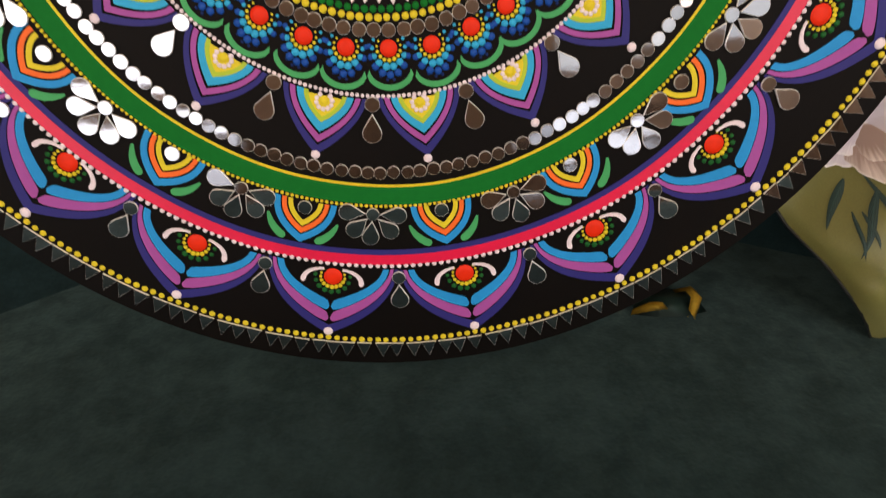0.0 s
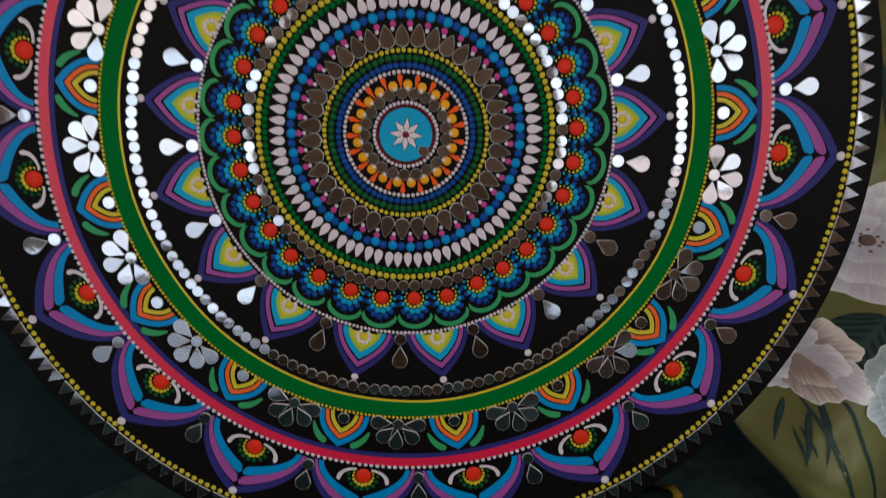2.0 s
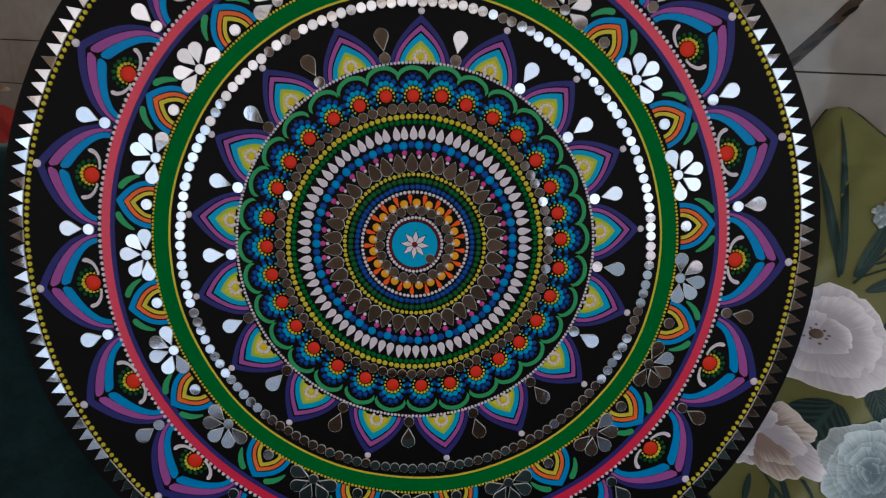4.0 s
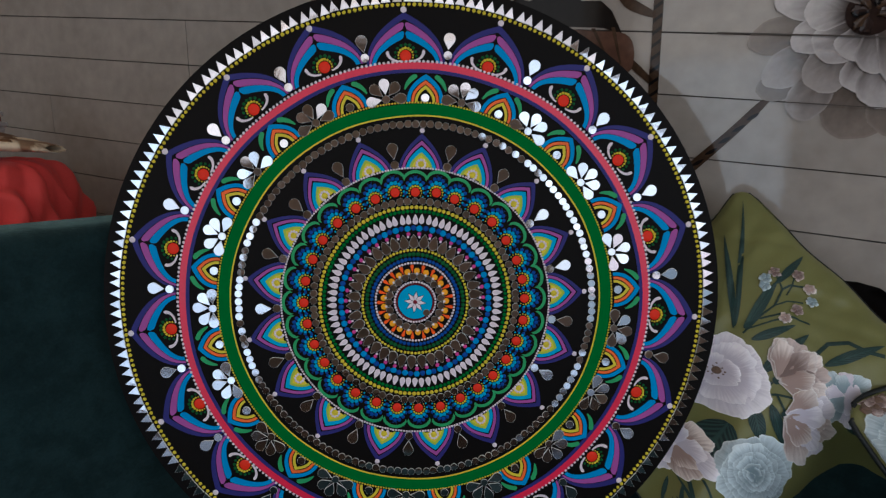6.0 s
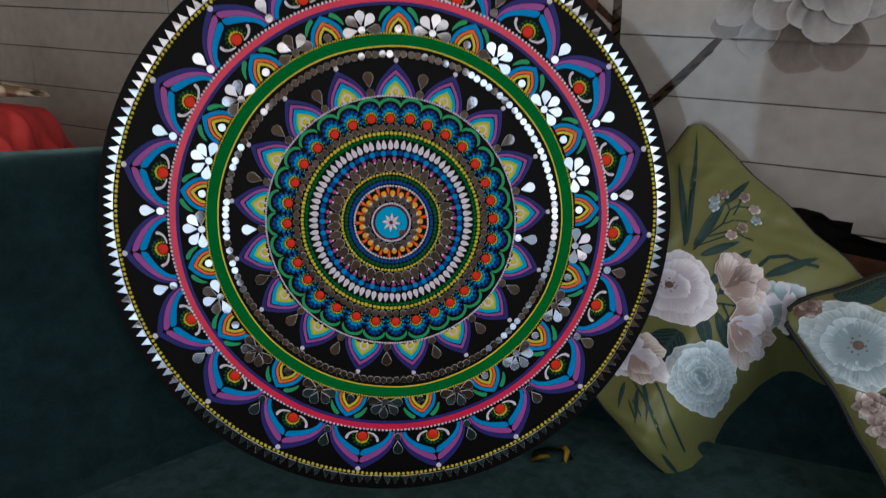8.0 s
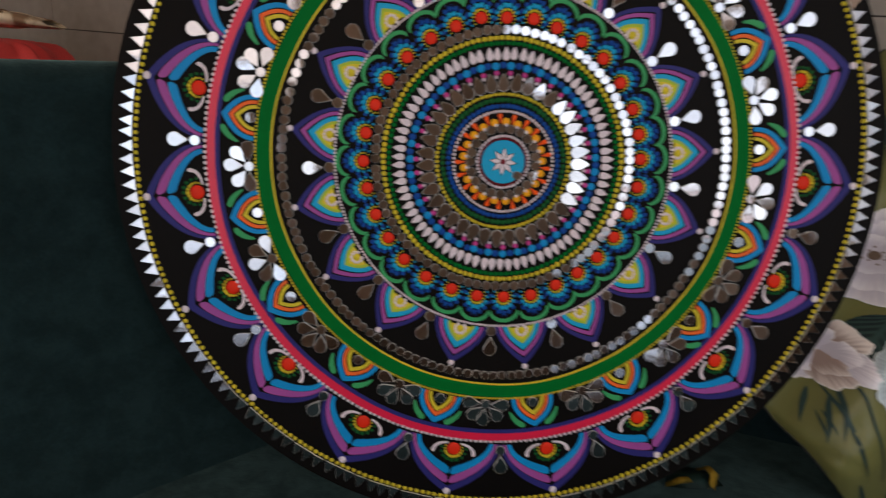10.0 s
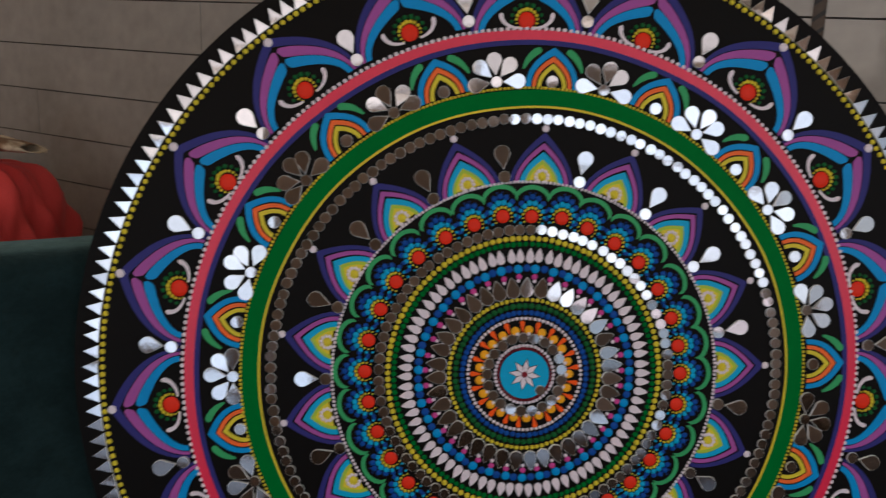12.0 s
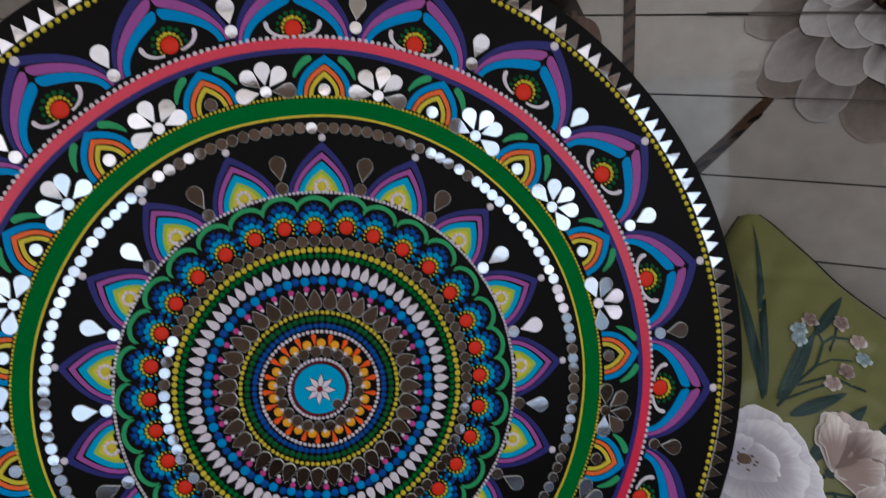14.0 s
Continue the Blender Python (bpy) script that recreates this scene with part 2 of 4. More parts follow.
PAPER = mat("aged_paper", (226, 206, 176), 0.8, grain=40, vary=0.34, blotch=14)
pap = PAPER.node_tree
pap_b = pap.nodes["Principled BSDF"]
pap_old = pap_b.inputs["Base Color"].links[0].from_socket
stain = pap.nodes.new("ShaderNodeTexNoise")
stain.inputs["Scale"].default_value, stain.inputs["Detail"].default_value, stain.inputs["Distortion"].default_value = 13.0, 5.0, 0.8
pap.links.new(pap.nodes["Texture Coordinate"].outputs["Object"], stain.inputs["Vector"])
stain_r = pap.nodes.new("ShaderNodeMapRange")
stain_r.interpolation_type = "SMOOTHSTEP"
stain_r.inputs["From Min"].default_value, stain_r.inputs["From Max"].default_value, stain_r.inputs["To Max"].default_value = 0.5, 0.64, 0.85
pap.links.new(stain.outputs["Fac"], stain_r.inputs["Value"])
pap.links.new(mix_node(pap, stain_r.outputs["Result"], pap_old, lin(126, 84, 50)), pap_b.inputs["Base Color"])
PAPERBROWN = mat("browned_paper_edge", (116, 80, 48), 0.8, grain=60, vary=0.4, blotch=22)
MAGRED = mat("dark_red_cover", (120, 30, 34), 0.4, grain=60, vary=0.2)
MAGWHITE = mat("magazine_pages", (190, 188, 186), 0.6, grain=200, vary=0.15)
DARKWOOD = mat("dark_brown_wood", (50, 34, 26), 0.5, grain=40, vary=0.3)


# ---- mesh helpers ----
def mesh_of(name, verts, faces, material, smooth=False, extra=()):
    me = bpy.data.meshes.new(name)
    me.from_pydata([tuple(v) for v in verts], [], faces)
    me.materials.append(material)
    for m in extra:
        me.materials.append(m)
    if smooth:
        me.polygons.foreach_set("use_smooth", [True] * len(me.polygons))
    me.update()
    return me


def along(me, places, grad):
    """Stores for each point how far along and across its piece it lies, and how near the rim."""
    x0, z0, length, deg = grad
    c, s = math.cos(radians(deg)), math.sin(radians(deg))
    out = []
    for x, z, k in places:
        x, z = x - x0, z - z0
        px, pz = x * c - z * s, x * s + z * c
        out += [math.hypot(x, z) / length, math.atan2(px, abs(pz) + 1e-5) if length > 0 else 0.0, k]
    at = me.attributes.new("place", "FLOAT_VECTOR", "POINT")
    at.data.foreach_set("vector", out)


def put(name, me, parent=None, m=None, label=""):
    """Links a mesh as one object, under a thing or a part."""
    ob = new(name, me)
    if parent:
        ob.parent = parent
    ob.matrix_basis = m if m else Matrix()
    return tagged(ob, label)


def part(name, bm, material, parent, label="", m=None, smooth=False):
    me = bpy.data.meshes.new(name)
    bm.to_mesh(me)
    bm.free()
    me.materials.append(material)
    if smooth:
        me.polygons.foreach_set("use_smooth", [True] * len(me.polygons))
    return put(name, me, parent, m, label)


def thing(name, label, category, m=None, group="", kind=""):
    ob = new(name)
    ob.empty_display_size = 0.05
    if m:
        ob.matrix_world = m
    return tagged(ob, label, category, group, kind)


def box(sx, sy, sz, bevel=0.0, seg=3, at=(0, 0, 0)):
    bm = bmesh.new()
    bmesh.ops.create_cube(bm, size=1, matrix=Matrix.Translation(at) @ Matrix.Diagonal((sx, sy, sz, 1)))
    if bevel:
        bmesh.ops.bevel(bm, geom=bm.edges[:], offset=bevel, segments=seg, profile=0.5, affect="EDGES")
    return bm


# In the board's frame x runs along it, z up it and y into it; pieces stand out towards -y.
def plate(name, pts, h, material, dome=0.0, y0=0.0, edge=None, grad=None):
    """A flat piece with an outline in x, z: a front, slightly domed if asked, and its rim."""
    n = len(pts)
    cx, cz = sum(p[0] for p in pts) / n, sum(p[1] for p in pts) / n
    verts = [(x, y0, z) for x, z in pts] + [(x, y0 - h, z) for x, z in pts]
    k = 0.8
    if edge:
        # a ground bevel round the mirror
        k, dome = 0.955, 0.0002
    verts += [(cx + (x - cx) * k, y0 - h - dome, cz + (z - cz) * k) for x, z in pts] + [(cx, y0 - h - dome * (1.0 if edge else 1.3), cz)]
    faces = []
    for i in range(n):
        j = (i + 1) % n
        faces += [(i, j, n + j, n + i), (n + i, n + j, 2 * n + j, 2 * n + i), (2 * n + i, 2 * n + j, 3 * n)]
    me = mesh_of(name, verts, faces, material, extra=[edge] if edge else [])
    if edge:
        for i, p in enumerate(me.polygons):
            if i % 3 < 2:
                p.material_index = 1
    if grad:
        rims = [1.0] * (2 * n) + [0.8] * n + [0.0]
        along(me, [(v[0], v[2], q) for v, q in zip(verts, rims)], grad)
    return me


def strip(name, outer, inner, h, material, y0=0.0):
    """A painted band between two curves of as many points each."""
    n = len(outer)
    verts = [(x, y0, z) for x, z in outer] + [(x, y0, z) for x, z in inner]
    verts += [(x, y0 - h, z) for x, z in outer] + [(x, y0 - h, z) for x, z in inner]
    faces = []
    for i in range(n - 1):
        j = i + 1
        faces += [(2 * n + i, 2 * n + j, 3 * n + j, 3 * n + i), (i, j, 2 * n + j, 2 * n + i), (n + j, n + i, 3 * n + i, 3 * n + j)]
    faces += [(0, 2 * n, 3 * n, n), (n - 1, 2 * n - 1, 4 * n - 1, 3 * n - 1)]
    return mesh_of(name, verts, faces, material)


def ring_band(name, r0, r1, h, material, n=240, y0=0.0, wob=0.0004):
    a = [2 * math.pi * i / n for i in range(n + 1)]
    w = [wob * math.sin(7 * t + r0 * 50) + wob * 0.6 * math.sin(13 * t + 1) for t in a]
    return strip(name, [((r1 + e) * math.sin(t), (r1 + e) * math.cos(t)) for t, e in zip(a, w)],
                 [((r0 + e) * math.sin(t), (r0 + e) * math.cos(t)) for t, e in zip(a, w)], h, material, y0)


def circle(r, n=12):
    return [(r * math.sin(2 * math.pi * i / n), r * math.cos(2 * math.pi * i / n)) for i in range(n)]


def drop(length, r, n=7):
    """A drop: its tip at the origin, its round end length away along +z."""
    c = length - r
    a0 = math.acos(r / c)
    pts = [(0, 0)]
    for i in range(2 * n + 1):
        a = math.pi - a0 - (2 * math.pi - 2 * a0) * i / (2 * n)
        pts.append((r * math.sin(a), c + r * math.cos(a)))
    return pts


def egg(length, r, n=9):
    """A full drop with bulging sides: its round end at the origin, its tip length away along +z."""
    side = []
    for i in range(1, n):
        t = i / n
        side.append((r * math.sin(math.pi * t ** 0.62) ** 0.8, length * t))
    return [(0, 0)] + [(-x, z) for x, z in side] + [(0, length)] + side[::-1]


def stroke(name, pts, widths, h, material):
    """A short brush stroke with round ends along a bent line, of changing width."""
    k = len(pts)
    left, right = [], []
    for i, (x, z) in enumerate(pts):
        q = (Vector(pts[min(i + 1, k - 1)]) - Vector(pts[max(i - 1, 0)])).normalized()
        left.append((x - q.y * widths[i], z + q.x * widths[i]))
        right.append((x + q.y * widths[i], z - q.x * widths[i]))
    e = (Vector(pts[-1]) - Vector(pts[-2])).normalized()
    a0 = math.atan2(e.y, e.x)
    cap = [(pts[-1][0] + widths[-1] * math.cos(a0 + t), pts[-1][1] + widths[-1] * math.sin(a0 + t)) for t in (0.9, 0.45, 0.0, -0.45, -0.9)]
    n = k
    verts = [(x, 0, z) for x, z in left + right + cap] + [(x, -h, z) for x, z in left + right + cap]
    m = len(verts) // 2
    faces = [(m + i, m + i + 1, m + n + i + 1, m + n + i) for i in range(n - 1)]
    faces.append((m + n - 1, *[m + 2 * n + i for i in range(5)], m + 2 * n - 1))
    rim = list(range(n)) + [2 * n + i for i in range(5)] + list(range(2 * n - 1, n - 1, -1))
    faces += [(a, b, m + b, m + a) for a, b in zip(rim, rim[1:] + rim[:1])]
    return mesh_of(name, verts, faces, material)


def dots(name, spots, material, h=0.0012, n=8):
    """Many small raised paint dots as one mesh: spots of x, z, radius."""
    verts, faces = [], []
    for x, z, r in spots:
        b = len(verts)
        r *= random.uniform(0.93, 1.07)
        hh = min(h, r * 0.6)
        x, z = x + random.uniform(-0.08, 0.08) * r, z + random.uniform(-0.08, 0.08) * r
        for q, y in ((1.0, 0.0), (0.86, -hh * 0.7), (0.45, -hh)):
            verts += [(x + r * q * math.sin(2 * math.pi * i / n), y, z + r * q * math.cos(2 * math.pi * i / n)) for i in range(n)]
        for i in range(n):
            j = (i + 1) % n
            faces += [(b + i, b + j, b + n + j, b + n + i), (b + n + i, b + n + j, b + 2 * n + j, b + 2 * n + i)]
        faces.append(tuple(b + 2 * n + i for i in range(n)))
    return mesh_of(name, verts, faces, material, smooth=True)


def ring_spots(r, count, size, phase=0.0):
    out = []
    for i in range(count):
        a = radians(phase) + 2 * math.pi * i / count + random.uniform(-0.06, 0.06) / count
        out.append((r * math.sin(a), r * math.cos(a), size))
    return out


def petal_curve(w0, tall, p, r0, n=13):
    out = []
    for k in range(-n, n + 1):
        s = 1 - abs(k) / n
        s = 1 - (1 - s) ** 1.5
        w = w0 * (1 - s ** p) * (1 if k > 0 else -1)
        z = s * tall
        out.append((w, r0 + z - (1 - s) * w * w / (2 * r0)))
    return out


def petal_band(name, outer, inner, p, r0, h, material):
    p = p if isinstance(p, tuple) else (p, p)
    return strip(name, petal_curve(*outer, p[0], r0), petal_curve(*inner, p[1], r0), h, material)


def petal_strokes(name, outer, inner, p, r0, h, material, gap=0.0004):
    """The band as two brush strokes, one from each side, that end round where they meet at the tip."""
    p = p if isinstance(p, tuple) else (p, p)
    a, b = petal_curve(*outer, p[0], r0), petal_curve(*inner, p[1], r0)
    n = len(a) // 2
    out = []
    for sg, ids in ((-1, range(0, n + 1)), (1, range(2 * n, n - 1, -1))):
        oc, ic = [], []
        for i, k in enumerate(ids):
            o, q = Vector(a[k]), Vector(b[k])
            mid = (o + q) / 2
            e = max(0.0, (i - (n - 5)) / 5)
            shrink = max(0.12, math.sqrt(max(0.0, 1 - e ** 3)))
            off = Vector((sg * gap * (1 + e), 0))
            oc.append(tuple(mid + (o - mid) * shrink + off))
            ic.append(tuple(mid + (q - mid) * min(1, shrink * 1.25) + off))
        out.append(strip(name, oc, ic, h, material) if sg < 0 else strip(name, ic, oc, h, material))
    return out


def spin(deg, r=0.0, y=0.0, turn=0.0, size=1.0):
    return Matrix.Rotation(radians(deg), 4, "Y") @ Matrix.Translation((0, y, r)) @ Matrix.Rotation(radians(turn), 4, "Y") @ Matrix.Scale(size, 4)


def wonky(amount=0.9):
    """A glued mirror's small tilt out of the board's plane."""
    return Matrix.Rotation(radians(random.gauss(0, amount)), 4, "X") @ Matrix.Rotation(radians(random.gauss(0, amount)), 4, "Z")


# ---- the room ----
def slab(name, pts, thick, material, label, kind="structure"):
    """A wall: a run in plan from a to b, of a height, with thickness outwards."""
    (ax, ay), (bx, by), z0, z1 = pts
    d = Vector((bx - ax, by - ay, 0))
    n = Vector((d.y, -d.x, 0)).normalized() * thick
    v = [(ax, ay, z0), (bx, by, z0), (bx, by, z1), (ax, ay, z1)]
    v += [(x + n.x, y + n.y, z) for x, y, z in v]
    f = [(0, 1, 2, 3), (7, 6, 5, 4), (0, 4, 5, 1), (1, 5, 6, 2), (2, 6, 7, 3), (3, 7, 4, 0)]
    return tagged(put(name, mesh_of(name, v, f, material)), label, "wall", kind=kind)


# the printed wall runs at an angle to the board
WO = Vector((0.423, 0.285, 1.247))
WNRM = Vector((0.4627, 0.8865, 0)).normalized()
WU = Vector((WNRM.y, -WNRM.x, 0))
WALLM = Matrix(((WU.x, WNRM.x, 0, WO.x), (WU.y, WNRM.y, 0, WO.y), (0, 0, 1, WO.z), (0, 0, 0, 1)))
LEFT, RIGHT = -2.6, 2.6


def wall_xy(u, off=0.0):
    q = WO + WU * u + WNRM * off
    return q.x, q.y


a, b = wall_xy(-3.4, 0.012), wall_xy(2.3, 0.012)
slab("wall_north", (b, a, 0, 2.6), 0.15, JOINT, "dark backing of the printed plank wall")
y0, y1, z0, z1 = CORNER_BLIND
for ya, yb, za, zb in ((BACK, y0, 0, 2.6), (y0, y1, 0, z0), (y0, y1, z1, 2.6), (y1, a[1], 0, 2.6)):
    slab("wall_west", ((a[0], yb), (a[0], ya), za, zb), 0.15, PLASTER, "cream plastered side wall with a corner window")
y0, y1, z0, z1 = SIDE_WINDOW
for ya, yb, za, zb in ((BACK, y0, 0, 2.6), (y0, y1, 0, z0), (y0, y1, z1, 2.6), (y1, b[1], 0, 2.6)):
    slab("wall_east", ((b[0], ya), (b[0], yb), za, zb), 0.15, PLASTER, "cream plastered side wall with a window opening")
# far wall in pieces round its openings
xs = sorted({a[0], b[0], *(v for o in OPENINGS for v in o[:2])})
for xa, xb in zip(xs, xs[1:]):
    cuts = [0.0]
    for o in sorted((o for o in OPENINGS if o[0] <= xa + 1e-6 and o[1] >= xb - 1e-6), key=lambda o: o[2]):
        cuts += [o[2], o[3]]
    cuts.append(2.6)
    for z0, z1 in zip(cuts[::2], cuts[1::2]):
        slab("wall_south", ((xa, BACK), (xb, BACK), z0, z1), 0.15, PLASTER, "cream plastered wall with window openings")
for nm, z, m in (("floor", -0.1, FLOORM), ("ceiling", 2.65, CEIL)):
    bm = box(b[0] - a[0] + 0.6, a[1] - BACK + 0.8, 0.1 if nm == "ceiling" else 0.2, at=((a[0] + b[0]) / 2, (a[1] + BACK) / 2, z))
    tagged(part(nm, bm, m, None), "plain dark brown glossy floor" if nm == "floor" else "plain pale ceiling", nm, kind="structure")

# ---- the printed planks ----
wall = tagged(put("wall_panel", mesh_of("wall_panel", [(-3.3, 0.008, -1.24), (2.2, 0.008, -1.24), (2.2, 0.008, 1.34), (-3.3, 0.008, 1.34)], [(0, 1, 2, 3)], JOINT), m=WALLM),
              "grey wood-look plank wall with thin dark joints", "wall", kind="structure")
SLOPE, PITCH = -0.0748, 0.1035
JOINTS = {0: (-1.095, 0.0), 1: (0.0,), -1: (-1.095, 0.0), -2: (-1.62,), 2: (-0.6,), -3: (-0.7, 0.62)}
for row in range(-12, 13):
    cuts = [-3.3] + sorted(JOINTS.get(row, (random.uniform(-2.8, -1.8), random.uniform(0.7, 1.6)))) + [2.2]
    for u0, u1 in zip(cuts, cuts[1:]):
        g = (0.0009 if row not in (0, 1) else 0.0013) if u0 > -0.1 else 0.0013
        lo, hi = row * PITCH - PITCH + g, row * PITCH - g
        pts = []
        for u, v in ((u0 + 0.001, lo), (u1 - 0.001, lo), (u1 - 0.001, hi), (u0 + 0.001, hi)):
            pts.append((u, min(1.33, max(-1.24, v + SLOPE * u))))
        if pts[2][1] - pts[1][1] < 0.004 or pts[3][1] - pts[0][1] < 0.004:
            continue
        lean = random.uniform(-0.0003, 0.0003)
        vs = [(x, 0.0075, z) for x, z in pts] + [(x, lean * (-1 if k < 2 else 1), z) for k, (x, z) in enumerate(pts)]
        fs = [(4, 5, 6, 7), (0, 1, 5, 4), (1, 2, 6, 5), (2, 3, 7, 6), (3, 0, 4, 7)]
        put("plank", mesh_of("plank", vs, fs, PLANK), wall)


def blob(pts, n=4):
    """Outline smoothed by Catmull-Rom, for printed shapes."""
    out = []
    k = len(pts)
    for i in range(k):
        p0, p1, p2, p3 = (Vector(pts[(i + j - 1) % k]) for j in range(4))
        for s in range(n):
            t = s / n
            q = 0.5 * ((2 * p1) + (p2 - p0) * t + (2 * p0 - 5 * p1 + 4 * p2 - p3) * t * t + (3 * p1 - p0 - 3 * p2 + p3) * t ** 3)
            out.append((q.x, q.y))
    return out


def wall_print(name, pts, material, layer, parent=None, label="", smooth=True, dome=0.0):
    out = blob(pts) if smooth else pts
    return put(name, plate(name, out, 0.0006, material, dome=dome, y0=-0.0006 * layer), parent or wall, label=label)


def flower_petal(length, width, ruffle=0.0, seed=0, n=15):
    """A broad petal from the origin along +z, with a wavy rim."""
    rnd = random.Random(seed)
    pts = [(-width * 0.12, 0.0)]
    ph = rnd.uniform(0, 6)
    for i in range(n):
        t = i / (n - 1)
        a = -2.3 + 4.6 * t
        wob = 1 + ruffle * math.sin(a * 4.5 + ph) + ruffle * 0.6 * math.sin(a * 9 + ph * 2)
        pts.append((width * 0.5 * math.sin(a) * wob, length * 0.62 + length * 0.38 * math.cos(a) * wob))
    pts.append((width * 0.12, 0.0))
    return pts


def moved(pts, x, z, deg, k=1.0):
    c, s = math.cos(radians(deg)), math.sin(radians(deg))
    return [(x + k * (px * c + pz * s), z + k * (-px * s + pz * c)) for px, pz in pts]


# ropes, leaves and the big flower printed on the planks
for z0, z1 in ((-0.32, -0.06), (-0.06, 0.2), (0.2, 0.6)):
    pts = [(0.001, z0), (0.001, z1), (-0.0155, z1), (-0.0145, z0)]
    wall_print("rope_print", pts, ROPE, 2, smooth=False)
for k in range(34):
    z = -0.3 + k * 0.021
    wall_print("rope_strand", [(-0.0145, z), (0.001, z + 0.011), (0.001, z + 0.017), (-0.0145, z + 0.006)], DARKLEAF, 3, smooth=False)
wall_print("twig_print", [(0.02, -0.262), (0.062, -0.219), (0.12, -0.162), (0.163, -0.117), (0.177, -0.117), (0.135, -0.168), (0.075, -0.23), (0.03, -0.275)], ROPE, 2)
for k in range(6):
    x, z = 0.045 + k * 0.02, -0.245 + k * 0.0195
    wall_print("twig_knot", [(x, z), (x + 0.012, z + 0.003), (x + 0.019, z + 0.012), (x + 0.008, z + 0.008)], DARKLEAF, 3)
wall_print("twig_print", [(-0.06, -0.03), (-0.005, -0.082), (-0.005, -0.094), (-0.066, -0.04)], ROPE, 2)
wall_print("twig_print", [(-0.075, 0.1), (-0.06, 0.06), (-0.015, 0.036), (-0.015, 0.024), (-0.065, 0.046), (-0.085, 0.09)], ROPE, 2)
# dark leaf with a ragged rim, and its brown lower half
wall_print("leaf_print", [(-0.3, 0.06), (-0.26, 0.072), (-0.235, 0.066), (-0.2, 0.08), (-0.19, 0.07), (-0.15, 0.072), (-0.14, 0.06), (-0.105, 0.058), (-0.085, 0.04), (-0.065, 0.0), (-0.1, 0.012), (-0.2, 0.02), (-0.3, 0.03)], DARKLEAF, 2, smooth=False)
wall_print("leaf_print", [(-0.22, 0.016), (-0.12, 0.008), (-0.06, 0.0), (-0.043, -0.03), (-0.05, -0.065), (-0.085, -0.05), (-0.14, -0.02)], BROWNLEAF, 3)
for k in range(4):
    wall_print("leaf_vein", [(-0.19 + k * 0.035, 0.012), (-0.183 + k * 0.035, 0.012), (-0.13 + k * 0.022, -0.03 - k * 0.007), (-0.133 + k * 0.022, -0.03 - k * 0.007)], ROPE, 4, smooth=False)
wall_print("leaf_print", [(0.25, -0.4), (0.303, -0.404), (0.331, -0.404), (0.364, -0.411), (0.346, -0.419), (0.412, -0.424), (0.384, -0.434), (0.438, -0.451), (0.39, -0.457), (0.484, -0.468), (0.7, -0.5), (0.7, -0.53), (0.4, -0.49), (0.25, -0.45)], DARKLEAF, 2, smooth=False)
wall_print("leaf_print", [(0.24, -0.46), (0.4, -0.478), (0.56, -0.5), (0.75, -0.52), (0.75, -0.62), (0.24, -0.62)], BROWNLEAF, 3)

# the bloom's petals: tone, base, tip, breadth
WALL_PETALS = [
    (WALLPETAL3, 0.283, -0.092, 0.304, -0.172, 0.078),
    (WALLPETAL3, 0.347, -0.101, 0.366, -0.167, 0.064),
    (WALLPETAL3, 0.237, -0.083, 0.162, -0.105, 0.041),
    (WALLPETAL3, 0.228, 0.002, 0.142, -0.026, 0.044),
    (WALLPETAL2, 0.241, -0.038, 0.169, -0.086, 0.046),
    (WALLPETAL2, 0.240, -0.087, 0.217, -0.142, 0.047),
    (WALLPETAL2, 0.269, -0.039, 0.239, -0.098, 0.054),
    (WALLPETAL, 0.302, -0.049, 0.310, -0.103, 0.056),
    (WALLPETAL, 0.323, -0.058, 0.342, -0.125, 0.059),
    (WALLPETAL, 0.351, -0.037, 0.422, -0.072, 0.056),
    (WALLPETAL, 0.274, 0.029, 0.175, 0.043, 0.047),
    (WALLPETAL, 0.281, 0.003, 0.203, -0.029, 0.043),
    (WALLPETAL, 0.287, -0.001, 0.242, -0.049, 0.053),
    (WALLPETAL, 0.285, 0.018, 0.217, 0.019, 0.045),
    (WALLPETAL, 0.298, -0.006, 0.287, -0.055, 0.051),
    (WALLPETAL, 0.310, -0.011, 0.326, -0.073, 0.048),
    (WALLPETAL, 0.323, -0.007, 0.376, -0.093, 0.053),
    (WALLPETAL, 0.325, 0.006, 0.400, -0.039, 0.045),
    (WALLPETAL, 0.322, 0.018, 0.378, 0.016, 0.043),
    (WALLPETAL, 0.303, 0.036, 0.314, 0.089, 0.045),
    (WALLPETAL, 0.289, 0.037, 0.252, 0.085, 0.050),
    (WALLPETAL, 0.317, 0.031, 0.357, 0.065, 0.045),
]


